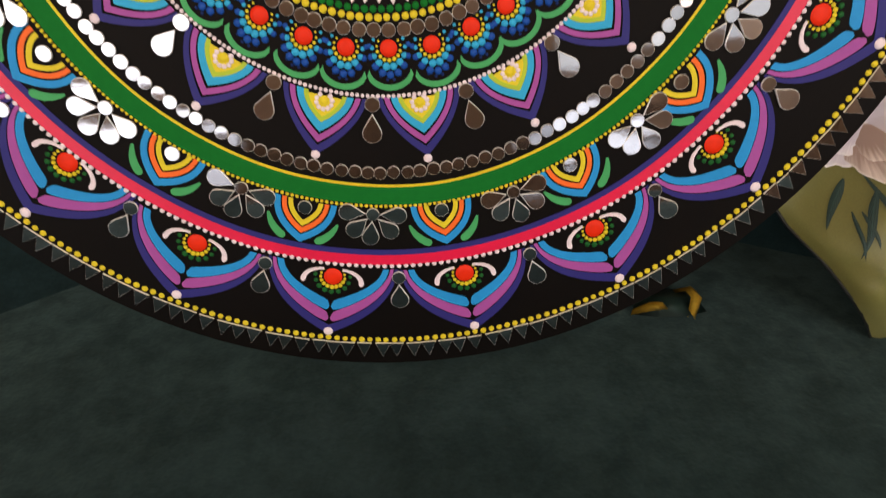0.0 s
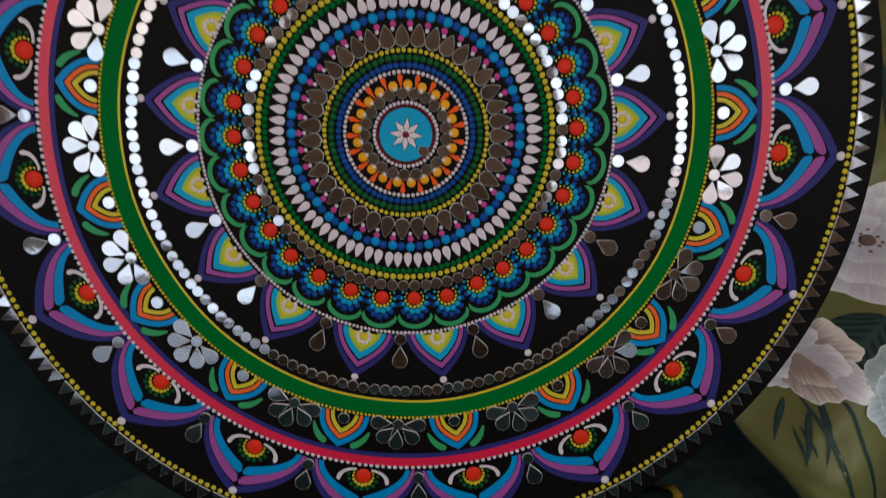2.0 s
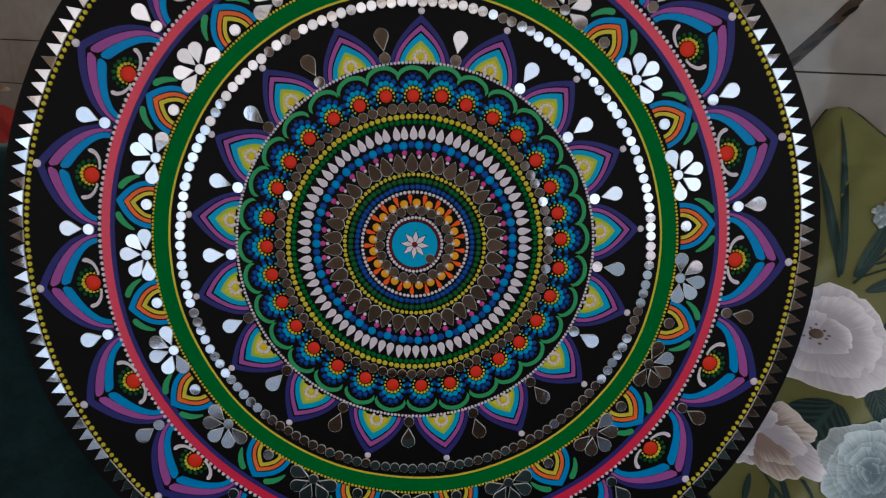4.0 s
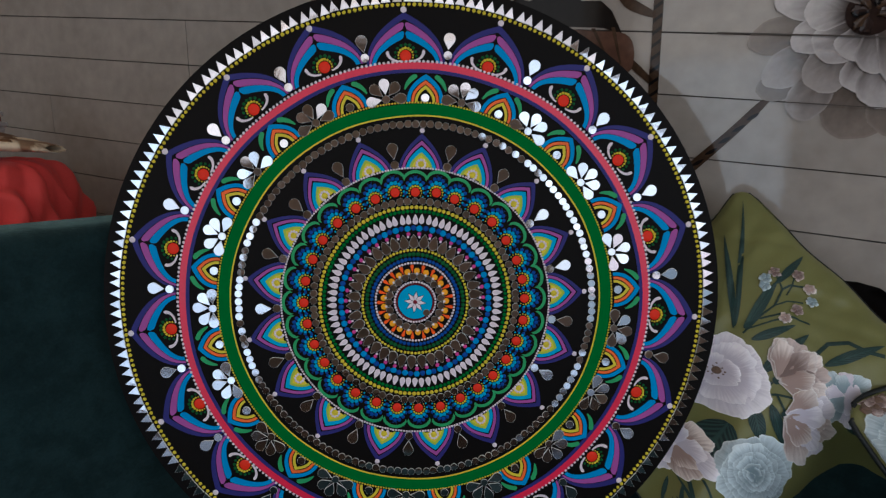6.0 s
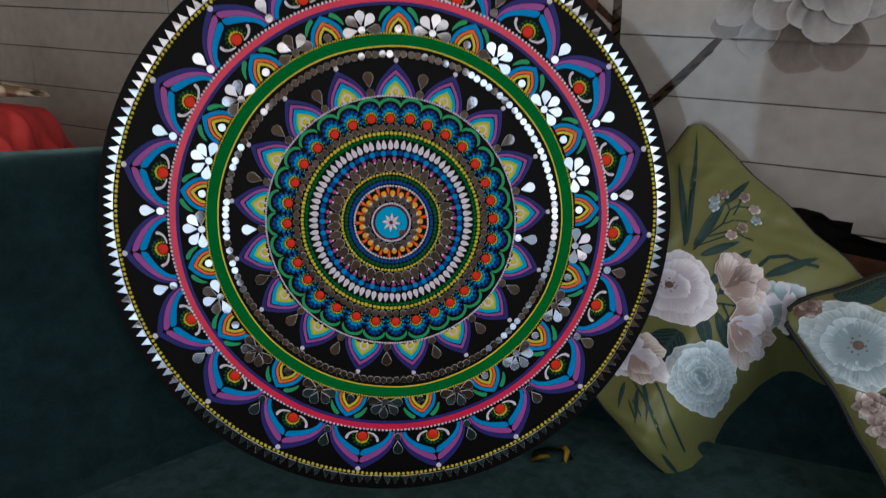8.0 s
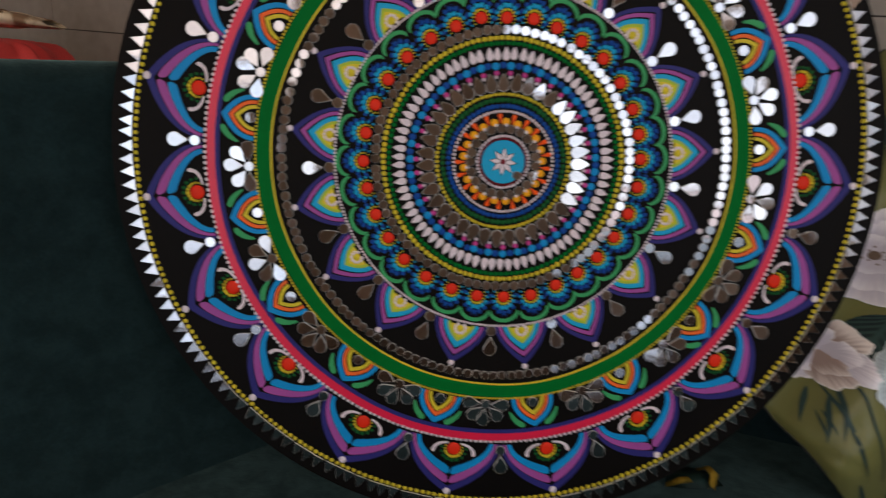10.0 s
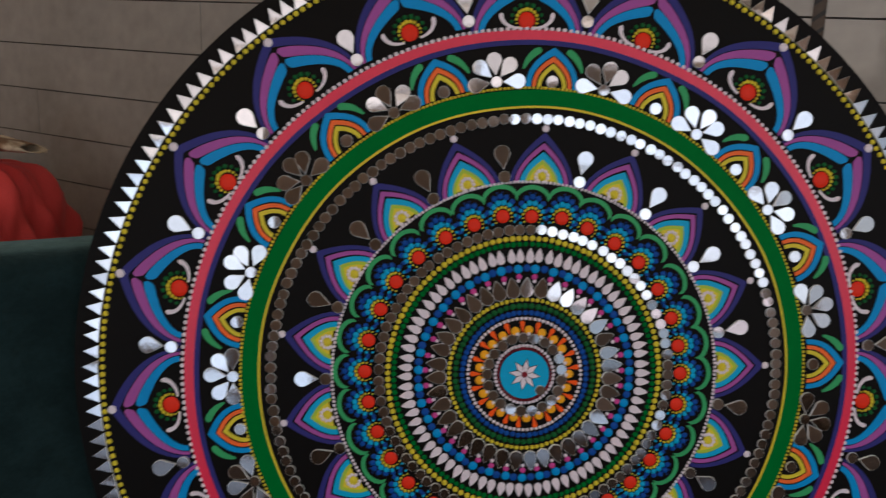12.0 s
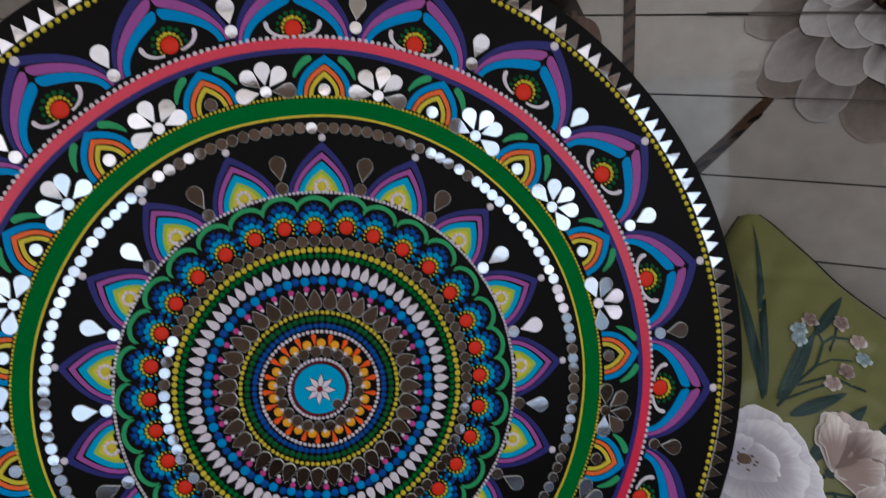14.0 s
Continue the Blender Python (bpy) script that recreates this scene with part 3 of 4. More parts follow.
def wall_bloom(cx, cz):
    wall_print("flower_core", moved(circle(0.034, 14), cx, cz, 0), FLOWERCORE, 14)
    for k, (m, x0, z0, x1, z1, w) in enumerate(WALL_PETALS):
        # the base runs back towards the core, under the petals laid over it
        bx, bz = x0 + (cx - x0) * 0.35, z0 + (cz - z0) * 0.35
        deg, length = math.degrees(math.atan2(x1 - bx, z1 - bz)), math.hypot(x1 - bx, z1 - bz)
        pts = moved(flower_petal(length * 1.04, w * 1.3, 0.025, k, 21), bx, bz, deg)
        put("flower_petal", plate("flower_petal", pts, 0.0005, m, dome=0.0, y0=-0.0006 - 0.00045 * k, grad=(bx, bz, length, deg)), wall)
    for k in range(11):
        deg = 33 * k + random.uniform(-25, 25)
        r = random.uniform(0.014, 0.03) if k < 7 else 0.008
        x, z = cx + r * math.sin(radians(deg)) * 0.5, cz + r * math.cos(radians(deg)) * 0.5
        put("core_scale", plate("core_scale", moved(flower_petal(random.uniform(0.016, 0.03), random.uniform(0.01, 0.02), 0.14, k, 21), x, z, deg + random.uniform(-40, 40)), 0.0008, [FLOWERCORE, ROPE, DARKLEAF][k % 3], dome=0.0015, y0=-0.0105 - 0.0003 * k), wall)


wall_bloom(0.303, 0.013)
# the plank joints run on through the printed bloom
for row, u0, u1 in ((0, 0.09, 0.62), (-1, 0.19, 0.6)):
    for k in range(8):
        ua, ub = u0 + (u1 - u0) * k / 8, u0 + (u1 - u0) * (k + 1) / 8
        za, zb = row * PITCH + SLOPE * ua, row * PITCH + SLOPE * ub
        w = 0.0012 if row == 0 else 0.0008
        put("joint_line", plate("joint_line", [(ua, za - w), (ub, zb - w), (ub, zb + w), (ua, za + w)], 0.0003, JOINT, y0=-0.0112), wall)

# ---- the sofa ----
sofa = thing("sofa", "dark teal velvet sofa with thick padded back", "sofa", pose(0, 0, 0))


BACKDIR = 40


def corner_depth(x):
    """How far back the seat may reach at x: to the printed wall, or to the rear of the padded back."""
    return min(WO.y - (x - WO.x) * 0.522 - 0.03, 0.12 + (x + 0.5) * math.tan(radians(BACKDIR)))


def pad(name, sx, sy, sz, m, bevel=0.06, bulge=0.012, cuts=14, label="", fitted=False):
    """An upholstered block with rounded edges and a soft, uneven skin."""
    bm = box(sx, sy, sz, bevel, 5)
    bmesh.ops.subdivide_edges(bm, edges=[e for e in bm.edges if e.calc_length() > 0.12], cuts=cuts, use_grid_fill=True)
    for v in bm.verts:
        v.co += v.normal * bulge * (noise.noise(v.co * 3.1) * 0.6 + noise.noise(v.co * 9) * 0.2)
    if fitted:
        for v in bm.verts:
            w = m @ v.co
            v.co.y += max(-0.6, min(w.y, corner_depth(w.x))) - w.y
    return part(name, bm, VELVET, sofa, label, m, smooth=True)


pad("seat", 2.66, 1.25, 0.2, pose(0.03, 0.02, 0.33), 0.05, 0.006, fitted=True)
pad("base", 2.6, 1.2, 0.2, pose(0.03, 0.03, 0.14), 0.02, 0.0, fitted=True)
# the back on the one side, and a low back along the printed wall
d = Vector((math.cos(radians(BACKDIR)), math.sin(radians(BACKDIR)), 0))
nb = Vector((d.y, -d.x, 0))
THICK = 0.13
top = Vector((-0.5, 0.14, 0.0)) + nb * THICK * 0.5 - d * 0.42
pad("backrest", 1.42, THICK, 0.56, pose(top.x, top.y, 0.96 - 0.28, 0, 0, BACKDIR), 0.035, 0.004)
q = WO + WU * 0.35 - WNRM * 0.075
pad("backrest", 1.5, 0.11, 0.36, pose(q.x, q.y, 0.55, 0, 0, math.degrees(math.atan2(WU.y, WU.x))), 0.04, 0.004)
for x, y in ((-1.05, -0.5), (1.2, -0.5), (1.15, -0.25), (-0.08, 0.36)):
    part("foot", box(0.06, 0.06, 0.06, 0.01, 2), DARKWOOD, sofa, "", pose(x, y, 0.03))


# ---- cushions ----
# the board's pose: its middle, and its slight lean against the sofa
BOARD = Matrix(((0.99755, -0.00632, 0.06971, 0), (0, 0.99592, 0.09022, 0), (-0.07, -0.09, 0.99348, 0.855), (0, 0, 0, 1)))
BOARD_INV = BOARD.inverted()


def behind_board(p, m, clear=0.023):
    """A cushion gives way where the board presses on it."""
    q = BOARD_INV @ (m @ Vector(p))
    w = max(0.0, min(1.0, (0.475 - math.hypot(q.x - 0.003, q.z + 0.001)) / 0.05))
    if q.y < clear and w > 0:
        q.y += (clear - q.y) * w * w * (3 - 2 * w)
    return tuple(m.inverted() @ (BOARD @ q))

SIDE = 0.43


def cushion_height(u, v, T=0.062):
    return T * max(0.0, 1 - abs(u) ** 2.6) ** 0.55 * max(0.0, 1 - abs(v) ** 2.6) ** 0.55


class Cushion:
    """A square cushion: u and v run from -1 to 1 along its sides, and its front faces -y of its frame."""

    def __init__(self, m, label, seed, rim=0.0035, sag=0.0, blunt=0.0):
        self.ob = thing("cushion", label, "cushion", m, group="cushions on the sofa")
        self.seed, self.m, self.rim, self.sag, self.blunt = seed, m, rim, sag, blunt
        n = 64
        verts, faces = [], []
        for side in (-1, 1):
            for i in range(n + 1):
                for j in range(n + 1):
                    verts.append(self.at(-1 + 2 * i / n, -1 + 2 * j / n, side=side))
        w = (n + 1) ** 2
        for i in range(n):
            for j in range(n):
                p = i * (n + 1) + j
                faces += [(p, p + n + 1, p + n + 2, p + 1), (w + p, w + p + 1, w + p + n + 2, w + p + n + 1)]
        put("cover", mesh_of("cover", verts, faces, OLIVE, smooth=True), self.ob)
        # piping round the seam
        path = [(-1 + 2 * k / 24, -1) for k in range(24)] + [(1, -1 + 2 * k / 24) for k in range(24)]
        path += [(1 - 2 * k / 24, 1) for k in range(24)] + [(-1, 1 - 2 * k / 24) for k in range(24)]
        vs, fs, ring, r = [], [], 6, self.rim
        for k, (u, v) in enumerate(path):
            c = Vector(self.at(u, v))
            nx = Vector(self.at(*path[(k + 1) % len(path)])) - c
            out = nx.cross(Vector((0, 1, 0))).normalized()
            for t in range(ring):
                a = 2 * math.pi * t / ring
                vs.append(c + out * r * math.cos(a) + Vector((0, 1, 0)) * r * math.sin(a))
        for k in range(len(path)):
            for t in range(ring):
                k2, t2 = (k + 1) % len(path), (t + 1) % ring
                fs.append((k * ring + t, k2 * ring + t, k2 * ring + t2, k * ring + t2))
        put("piping", mesh_of("piping", vs, fs, PIPING, smooth=True), self.ob, label="dark green piping")

    def at(self, u, v, lift=0.0, side=-1):
        half = SIDE / 2
        # sides drawn in a little between the corners, and soft folds
        k = 0.05
        x = u * half * (1 - k * (1 - v * v) * abs(u) ** 3)
        z = v * half * (1 - (k if v < 0 else -0.015) * (1 - u * u) * abs(v) ** 3)
        h = cushion_height(u, v)
        fold = noise.noise(Vector((u * 2.2 + self.seed, v * 2.2, 0.3))) * 0.007 + noise.noise(Vector((u * 6, v * 6 + self.seed, 1.3))) * 0.0022
        h += fold * min(1, h / 0.03)
        # puckers that run in from the seam
        eu, ev = max(0.0, abs(u) - 0.62) / 0.38, max(0.0, abs(v) - 0.62) / 0.38
        h += 0.006 * eu * (1 - eu) * 4 * noise.noise(Vector((v * 9, self.seed, u))) + 0.006 * ev * (1 - ev) * 4 * noise.noise(Vector((u * 9, v, self.seed + 4)))
        # long soft creases
        for sd, ca in ((1.7, 0.5), (6.1, -0.9)):
            a, b = u * math.cos(ca) + v * math.sin(ca), -u * math.sin(ca) + v * math.cos(ca)
            line = max(0.0, 1 - abs(noise.noise(Vector((a * 0.9 + sd + self.seed, b * 3.2, sd)))) * 7)
            h -= 0.0065 * line * line * min(1, h / 0.03) * (0.25 + 0.75 * max(abs(u), abs(v)) ** 2)
        uv = abs(u * v)
        corner = 1 + 0.09 * uv ** 3 - 0.12 * uv ** 14 if u < 0 < v else 1 - 0.1 * uv ** 4
        x += 0.005 * abs(u) ** 3 * noise.noise(Vector((v * 3.3, self.seed, 8)))
        z += 0.005 * abs(v) ** 3 * noise.noise(Vector((u * 3.3, 9, self.seed)))
        # the upper corner is full and blunt
        w = ((1 - u) / 2 * (1 + v) / 2) ** 2 * self.blunt
        x, z = x - 0.022 * w, z + 0.01 * w
        y = side * h + (-lift if side < 0 else 0)
        # the far corner is pushed back by the cushion in front of it
        w = max(0.0, min(1.0, (u - 0.2) / 0.6)) * max(0.0, min(1.0, (0.75 - v) / 0.5)) * max(0.0, min(1.0, (v + 0.9) / 0.6))
        back = self.sag * w * w * (3 - 2 * w)
        # and its lower side is tucked deep under it
        w = max(0.0, min(1.0, (u - 0.5) / 0.45)) * max(0.0, min(1.0, (0.55 - v) / 0.5))
        back += self.sag * 0.9 * w * w * (3 - 2 * w)
        p = behind_board((x * corner, side * h + back, z * corner), self.m)
        return (p[0], p[1] + (y - side * h), p[2])

    def decal(self, name, pts, material, layer, dome=0.0, parent=None, label="", grad=None):
        """A printed shape lying on the cover: an outline in metres from the middle."""
        n = len(pts)
        cx, cz = sum(p[0] for p in pts) / n, sum(p[1] for p in pts) / n
        half = SIDE / 2
        verts, flat = [], []
        for k, extra in ((1.0, 0.0), (0.9, dome * 0.5), (0.66, dome * 0.9), (0.33, dome), (0.0, dome)):
            for x, z in (pts if k else [(cx, cz)]):
                u = max(-0.985, min(0.985, (cx + (x - cx) * k) / half))
                v = max(-0.985, min(0.985, (cz + (z - cz) * k) / half))
                verts.append(self.at(u, v, 0.0005 * layer + extra))
                flat.append((cx + (x - cx) * k, cz + (z - cz) * k, k))
        faces = []
        for ring in range(3):
            for i in range(n):
                j = (i + 1) % n
                faces.append((ring * n + i, ring * n + j, ring * n + n + j, ring * n + n + i))
        for i in range(n):
            faces.append((3 * n + i, 3 * n + (i + 1) % n, 4 * n))
        me = mesh_of(name, verts, faces, material, smooth=True)
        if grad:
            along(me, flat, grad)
        return put(name, me, parent or self.ob, label=label)

    def bloom(self, x, z, r, materials, turn=0, rings=((7, 1.0, 0.62, 0.0), (6, 0.74, 0.5, 0.0), (5, 0.46, 0.34, 0.0)), layer=3, stamen=True, fan=None):
        for ring, (count, far, width, off) in enumerate(rings):
            for k in range(count):
                span = fan if fan else 360
                deg = turn + span * (k + 0.5 * (ring % 2)) / count - (span / 2 if fan else 0) + random.uniform(-5, 5)
                pts = moved(flower_petal(r * far * random.uniform(0.82, 1.08), r * width * random.uniform(0.86, 1.15), 0.085, k + ring * 31 + int(x * 999), 25), x, z, deg)
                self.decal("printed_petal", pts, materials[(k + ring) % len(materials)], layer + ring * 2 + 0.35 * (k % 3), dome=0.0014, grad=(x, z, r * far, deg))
        if stamen:
            self.decal("printed_stamen", moved(circle(r * 0.09, 12), x, z, 0), STAMEN, layer + 8, dome=0.001)
            for k in range(9):
                deg = 40 * k + random.uniform(-8, 8)
                q = r * random.uniform(0.11, 0.19)
                self.decal("printed_anther", moved(circle(r * 0.022, 6), x + q * math.sin(radians(deg)), z + q * math.cos(radians(deg)), 0), PETALTAUPE if k % 3 else STAMEN, layer + 9)

    def ribbon(self, name, line, widths, material, lift):
        """A printed blade that lies on the cover along a line, with how far along and across each point is."""
        half, n = SIDE / 2, len(line)
        verts, faces, places = [], [], []
        for i, p in enumerate(line):
            q = (Vector(line[min(i + 1, n - 1)]) - Vector(line[max(i - 1, 0)])).normalized()
            for k in (-1.0, -0.5, 0.0, 0.5, 1.0):
                x, z = p[0] + q.y * widths[i] * k, p[1] - q.x * widths[i] * k
                verts.append(self.at(max(-0.985, min(0.985, x / half)), max(-0.985, min(0.985, z / half)), lift + 0.0003 * (1 - abs(k))))
                places += [i / (n - 1), k, abs(k)]
        for i in range(n - 1):
            for k in range(4):
                a = i * 5 + k
                faces.append((a, a + 1, a + 6, a + 5))
        me = mesh_of(name, verts, faces, material, smooth=True)
        me.attributes.new("place", "FLOAT_VECTOR", "POINT").data.foreach_set("vector", places)
        return put(name, me, self.ob)

    def leaf(self, x, z, deg, length, width, material=None, bend=0.0, layer=2):
        n = max(14, int(length / 0.004))
        line = moved([(bend * (i / n) ** 2, length * i / n) for i in range(n + 1)], x, z, deg)
        widths = [width * 0.5 * max(0.0, math.sin(math.pi * min(1.0, 0.02 + 0.98 * i / n) ** 0.8)) ** 0.8 for i in range(n + 1)]
        return self.ribbon("printed_leaf", line, widths, material or LEAFPRINT, 0.0007 * layer)

    def stem(self, pts, w=0.003, material=None, layer=1.5):
        line = []
        for a, b in zip(pts, pts[1:]):
            k = max(2, int(math.hypot(b[0] - a[0], b[1] - a[1]) / 0.004))
            line += [(a[0] + (b[0] - a[0]) * t / k, a[1] + (b[1] - a[1]) * t / k) for t in range(k)]
        line.append(pts[-1])
        return self.ribbon("printed_stem", line, [w / 2] * len(line), material or STEMPRINT, 0.0007 * layer)


def frame_of(mid, right, normal):
    n = Vector(normal).normalized()
    x = (Vector(right) - n * Vector(right).dot(n)).normalized()
    z = x.cross(n)
    return Matrix(((x.x, n.x, z.x, mid[0]), (x.y, n.y, z.y, mid[1]), (x.z, n.z, z.z, mid[2]), (0, 0, 0, 1)))


# plane of the first cushion's face: P across, Q up it
CM, CN = Vector((0.5011, 0.0116, 0.8299)), Vector((0.4027, 0.7716, -0.4924))
CP, CQ = Vector((0.8865, -0.4627, 0)), Vector((0.2278, 0.4365, 0.8703))
MID1 = CM + CP * -0.021 + CQ * -0.118 + CN * 0.048
E1 = CP * 0.747 - CQ * 0.665
cushion_a = Cushion(frame_of(MID1, E1, CN), "olive green satin cushion printed with white flowers and dark leaves", 1.0, 0.0016, 0.17, 1.0)


# prints of the first cushion, in metres from its middle: base, tip and breadth of each leaf
for a, b, w in (((-0.0654, 0.0528), (-0.1784, 0.1442), 0.01), ((-0.0663, 0.0564), (-0.1957, 0.1961), 0.008), ((-0.0572, 0.0624), (-0.078, 0.1444), 0.0145), ((-0.0768, 0.1396), (-0.0815, 0.1995), 0.011),
                ((-0.0408, 0.0584), (-0.0182, 0.115), 0.0125), ((-0.0015, 0.037), (0.0012, 0.1197), 0.018), ((0.0413, 0.104), (0.0635, 0.1807), 0.0145), ((0.037, 0.0164), (0.0879, -0.0076), 0.0145),
                ((0.0244, -0.0026), (0.0683, -0.0285), 0.021), ((0.0276, -0.0414), (0.0561, -0.1234), 0.04), ((0.1058, 0.0799), (0.1398, 0.1014), 0.02), ((0.0491, -0.1436), (0.1432, -0.1778), 0.0055),
                ((0.0504, -0.127), (0.0932, -0.1748), 0.005), ((0.046, -0.1554), (0.0608, -0.195), 0.0042), ((0.0627, -0.1656), (0.0826, -0.1763), 0.0032), ((0.1629, -0.1343), (0.205, -0.105), 0.03),
                ((0.0567, -0.1454), (0.0833, -0.1924), 0.0042), ((0.0597, -0.1705), (0.0833, -0.1924), 0.003), ((0.14, -0.19), (0.19, -0.2), 0.008)):
    cushion_a.leaf(*a, math.degrees(math.atan2(b[0] - a[0], b[1] - a[1])), math.hypot(b[0] - a[0], b[1] - a[1]), w, bend=random.uniform(-0.003, 0.003))
cushion_a.leaf(-0.06, 0.064, -18, 0.075, 0.007, material=LEAFSAGE)
for w, pts in ((0.0026, [(-0.0531, 0.0564), (-0.0573, 0.0885), (-0.0559, 0.1156), (-0.066, 0.1399), (-0.0636, 0.1514), (-0.0491, 0.1652)]),
               (0.002, [(-0.0559, 0.1156), (-0.0502, 0.1311), (-0.0357, 0.1452)]), (0.002, [(-0.0619, 0.1001), (-0.0726, 0.1213), (-0.0835, 0.1319)]), (0.002, [(-0.066, 0.1399), (-0.0852, 0.1481)]),
               (0.002, [(-0.0565, 0.1374), (-0.0621, 0.1534), (-0.0698, 0.1667)]), (0.0026, [(-0.0553, 0.0866), (-0.041, 0.1151), (-0.0093, 0.1298)]), (0.0022, [(-0.0543, 0.066), (-0.043, 0.096), (-0.0345, 0.1122)]),
               (0.004, [(0.013, 0.0253), (0.0173, 0.0386)]), (0.003, [(0.0188, 0.013), (0.0319, 0.0315), (0.0636, 0.0558)]), (0.003, [(0.0319, 0.0315), (0.0552, 0.023)]),
               (0.0032, [(0.062, -0.1202), (0.1004, -0.1366), (0.1574, -0.1579)]), (0.0055, [(0.0243, 0.1073), (0.0227, 0.1286), (0.0373, 0.1496), (0.0611, 0.1583), (0.076, 0.1684)])):
    cushion_a.stem(pts, w)
for x, z in ((0.0186, 0.0442), (0.0575, 0.021)):
    cushion_a.decal("printed_calyx", moved(circle(0.0055, 10), x, z, 0), STEMPRINT, 5.5)
# the large white flower, the rose, the two blush cups and the lesser blooms
cushion_a.bloom(-0.0267, -0.0031, 0.061, (PETALWHITE,), 20, ((6, 1.0, 1.05, 0), (5, 0.74, 0.85, 0), (4, 0.42, 0.56, 0)), layer=4)
cushion_a.bloom(0.0902, -0.0609, 0.055, (PETALBLUE,), 0, ((6, 1.0, 0.98, 0), (6, 0.86, 0.86, 0), (5, 0.7, 0.8, 0), (5, 0.55, 0.66, 0), (4, 0.42, 0.56, 0), (3, 0.3, 0.46, 0), (2, 0.18, 0.3, 0)), layer=4, stamen=False)
cushion_a.bloom(0.0819, 0.095, 0.036, (PETALBLUE, PETALWHITE), 60, ((7, 1.0, 0.7, 0), (5, 0.7, 0.55, 0)), layer=3, stamen=False)
cushion_a.bloom(0.02, 0.047, 0.06, (PETALPINK, PETALTAUPE), 18, ((5, 1.0, 0.56, 0), (4, 0.94, 0.52, 0), (3, 0.84, 0.5, 0)), layer=5, stamen=False, fan=120)
cushion_a.bloom(0.059, 0.022, 0.066, (PETALPINK, PETALWHITE), 64, ((5, 1.0, 0.56, 0), (4, 0.9, 0.52, 0), (3, 0.74, 0.46, 0)), layer=6, stamen=False, fan=125)
cushion_a.bloom(0.027, -0.1166, 0.042, (PETALPINK, PETALWHITE), 0, ((6, 1.0, 0.8, 0), (5, 0.75, 0.62, 0)), layer=3, stamen=False)
for x, z, m in ((-0.0914, 0.1345, PETALBLUE), (-0.0897, 0.1503, PETALTAUPE), (-0.0673, 0.1699, PETALTAUPE), (-0.0448, 0.1664, PETALPINK), (-0.0303, 0.156, PETALBLUE), (-0.0345, 0.1122, PETALPINK), (-0.0329, 0.1319, PETALTAUPE), (-0.085, 0.1261, PETALBLUE)):
    cushion_a.bloom(x, z, 0.0088, (m,), 0, ((5, 1.0, 0.8, 0),), layer=4, stamen=False)


K2, N2 = Vector((0.557, -0.142, 0.753)), Vector((0.153, 0.87, -0.469)).normalized()
U2 = Vector((0.138, 0.004, 0.052)).normalized()
V2 = U2.cross(N2).normalized()
MID2 = K2 + U2 * SIDE / 2 - V2 * SIDE / 2 + N2 * 0.045
cushion_b = Cushion(frame_of(MID2, U2, N2), "olive green printed cushion with dark piping, leaning in front of another", 5.0, 0.004)
cushion_b.bloom(-0.164, 0.1422, 0.068, (PETALBLUE,), 10, ((6, 1.0, 1.0, 0), (6, 0.86, 0.84, 0), (5, 0.6, 0.66, 0)), layer=4)
cushion_b.bloom(-0.18, 0.205, 0.022, (PETALTAUPE, STAMEN), 0, stamen=False)
cushion_b.bloom(-0.19, 0.067, 0.022, (PETALPINK, PETALTAUPE), 30, stamen=False, layer=3)
cushion_b.bloom(-0.185, 0.034, 0.026, (PETALPINK, PETALTAUPE), 70, stamen=False, layer=3)
cushion_b.bloom(0.06, -0.06, 0.08, (PETALWHITE, PETALPINK), 40)
# printed leaves; the one down the left border also paints in the gap's shade
for x, z, deg, l, w in ((-0.145, 0.205, 100, 0.065, 0.03), (-0.12, 0.2, 80, 0.08, 0.03), (-0.1925, 0.0794, 112, 0.05, 0.013), (-0.1, 0.16, 60, 0.1, 0.035), (-0.1, 0.12, 110, 0.11, 0.035),
                        (-0.17, 0.02, 170, 0.12, 0.03), (-0.05, 0.14, 75, 0.14, 0.04), (0.05, 0.02, 20, 0.12, 0.04)):
    cushion_b.leaf(x, z, deg, l, w, layer=1)

# ---- the mandala board ----
board = thing("mandala_board", "round black board painted with a bright dotted mandala and mirror pieces", "painting", BOARD)
R = 0.4245
OFF = Matrix.Translation((0.003, 0, -0.001))
bm = bmesh.new()
bmesh.ops.create_cone(bm, cap_ends=True, segments=160, radius1=R, radius2=R, depth=0.018, matrix=OFF @ Matrix.Translation((0, 0.009, 0)) @ Matrix.Rotation(radians(90), 4, "X"))
bmesh.ops.bevel(bm, geom=[e for e in bm.edges if len(e.link_faces) == 2 and abs(e.calc_face_angle(0)) > 0.5], offset=0.002, segments=2, affect="EDGES")
part("board", bm, BLACK, board, "black painted round board")


def ring(name, r0, r1, material, label, m=None, h=0.0006):
    put(name, ring_band(name, r0, r1, h, material), board, m or OFF, label)


def dot_ring(r, count, size, material, label, m=None, phase=0.0, kind="stuff"):
    tagged(put("dot_ring", dots("dot_ring", ring_spots(r, count, size, phase), material), board, m or OFF, label), kind=kind)


def repeat(name, me, r, count, phase, y=0.0, tilt=0.0, jitter=0.0, m=None, parent=None, label="", every=None):
    for i in range(count):
        if every and i % every[0] not in every[1]:
            continue
        s = (m or OFF) @ spin(phase + 360 * i / count + random.gauss(0, jitter), r + random.gauss(0, 0.0003), y, size=random.uniform(0.97, 1.03))
        put(name, me, parent or board, s @ wonky(tilt) if tilt else s, label)


CENTRE = Matrix()
GLUE = -0.0006
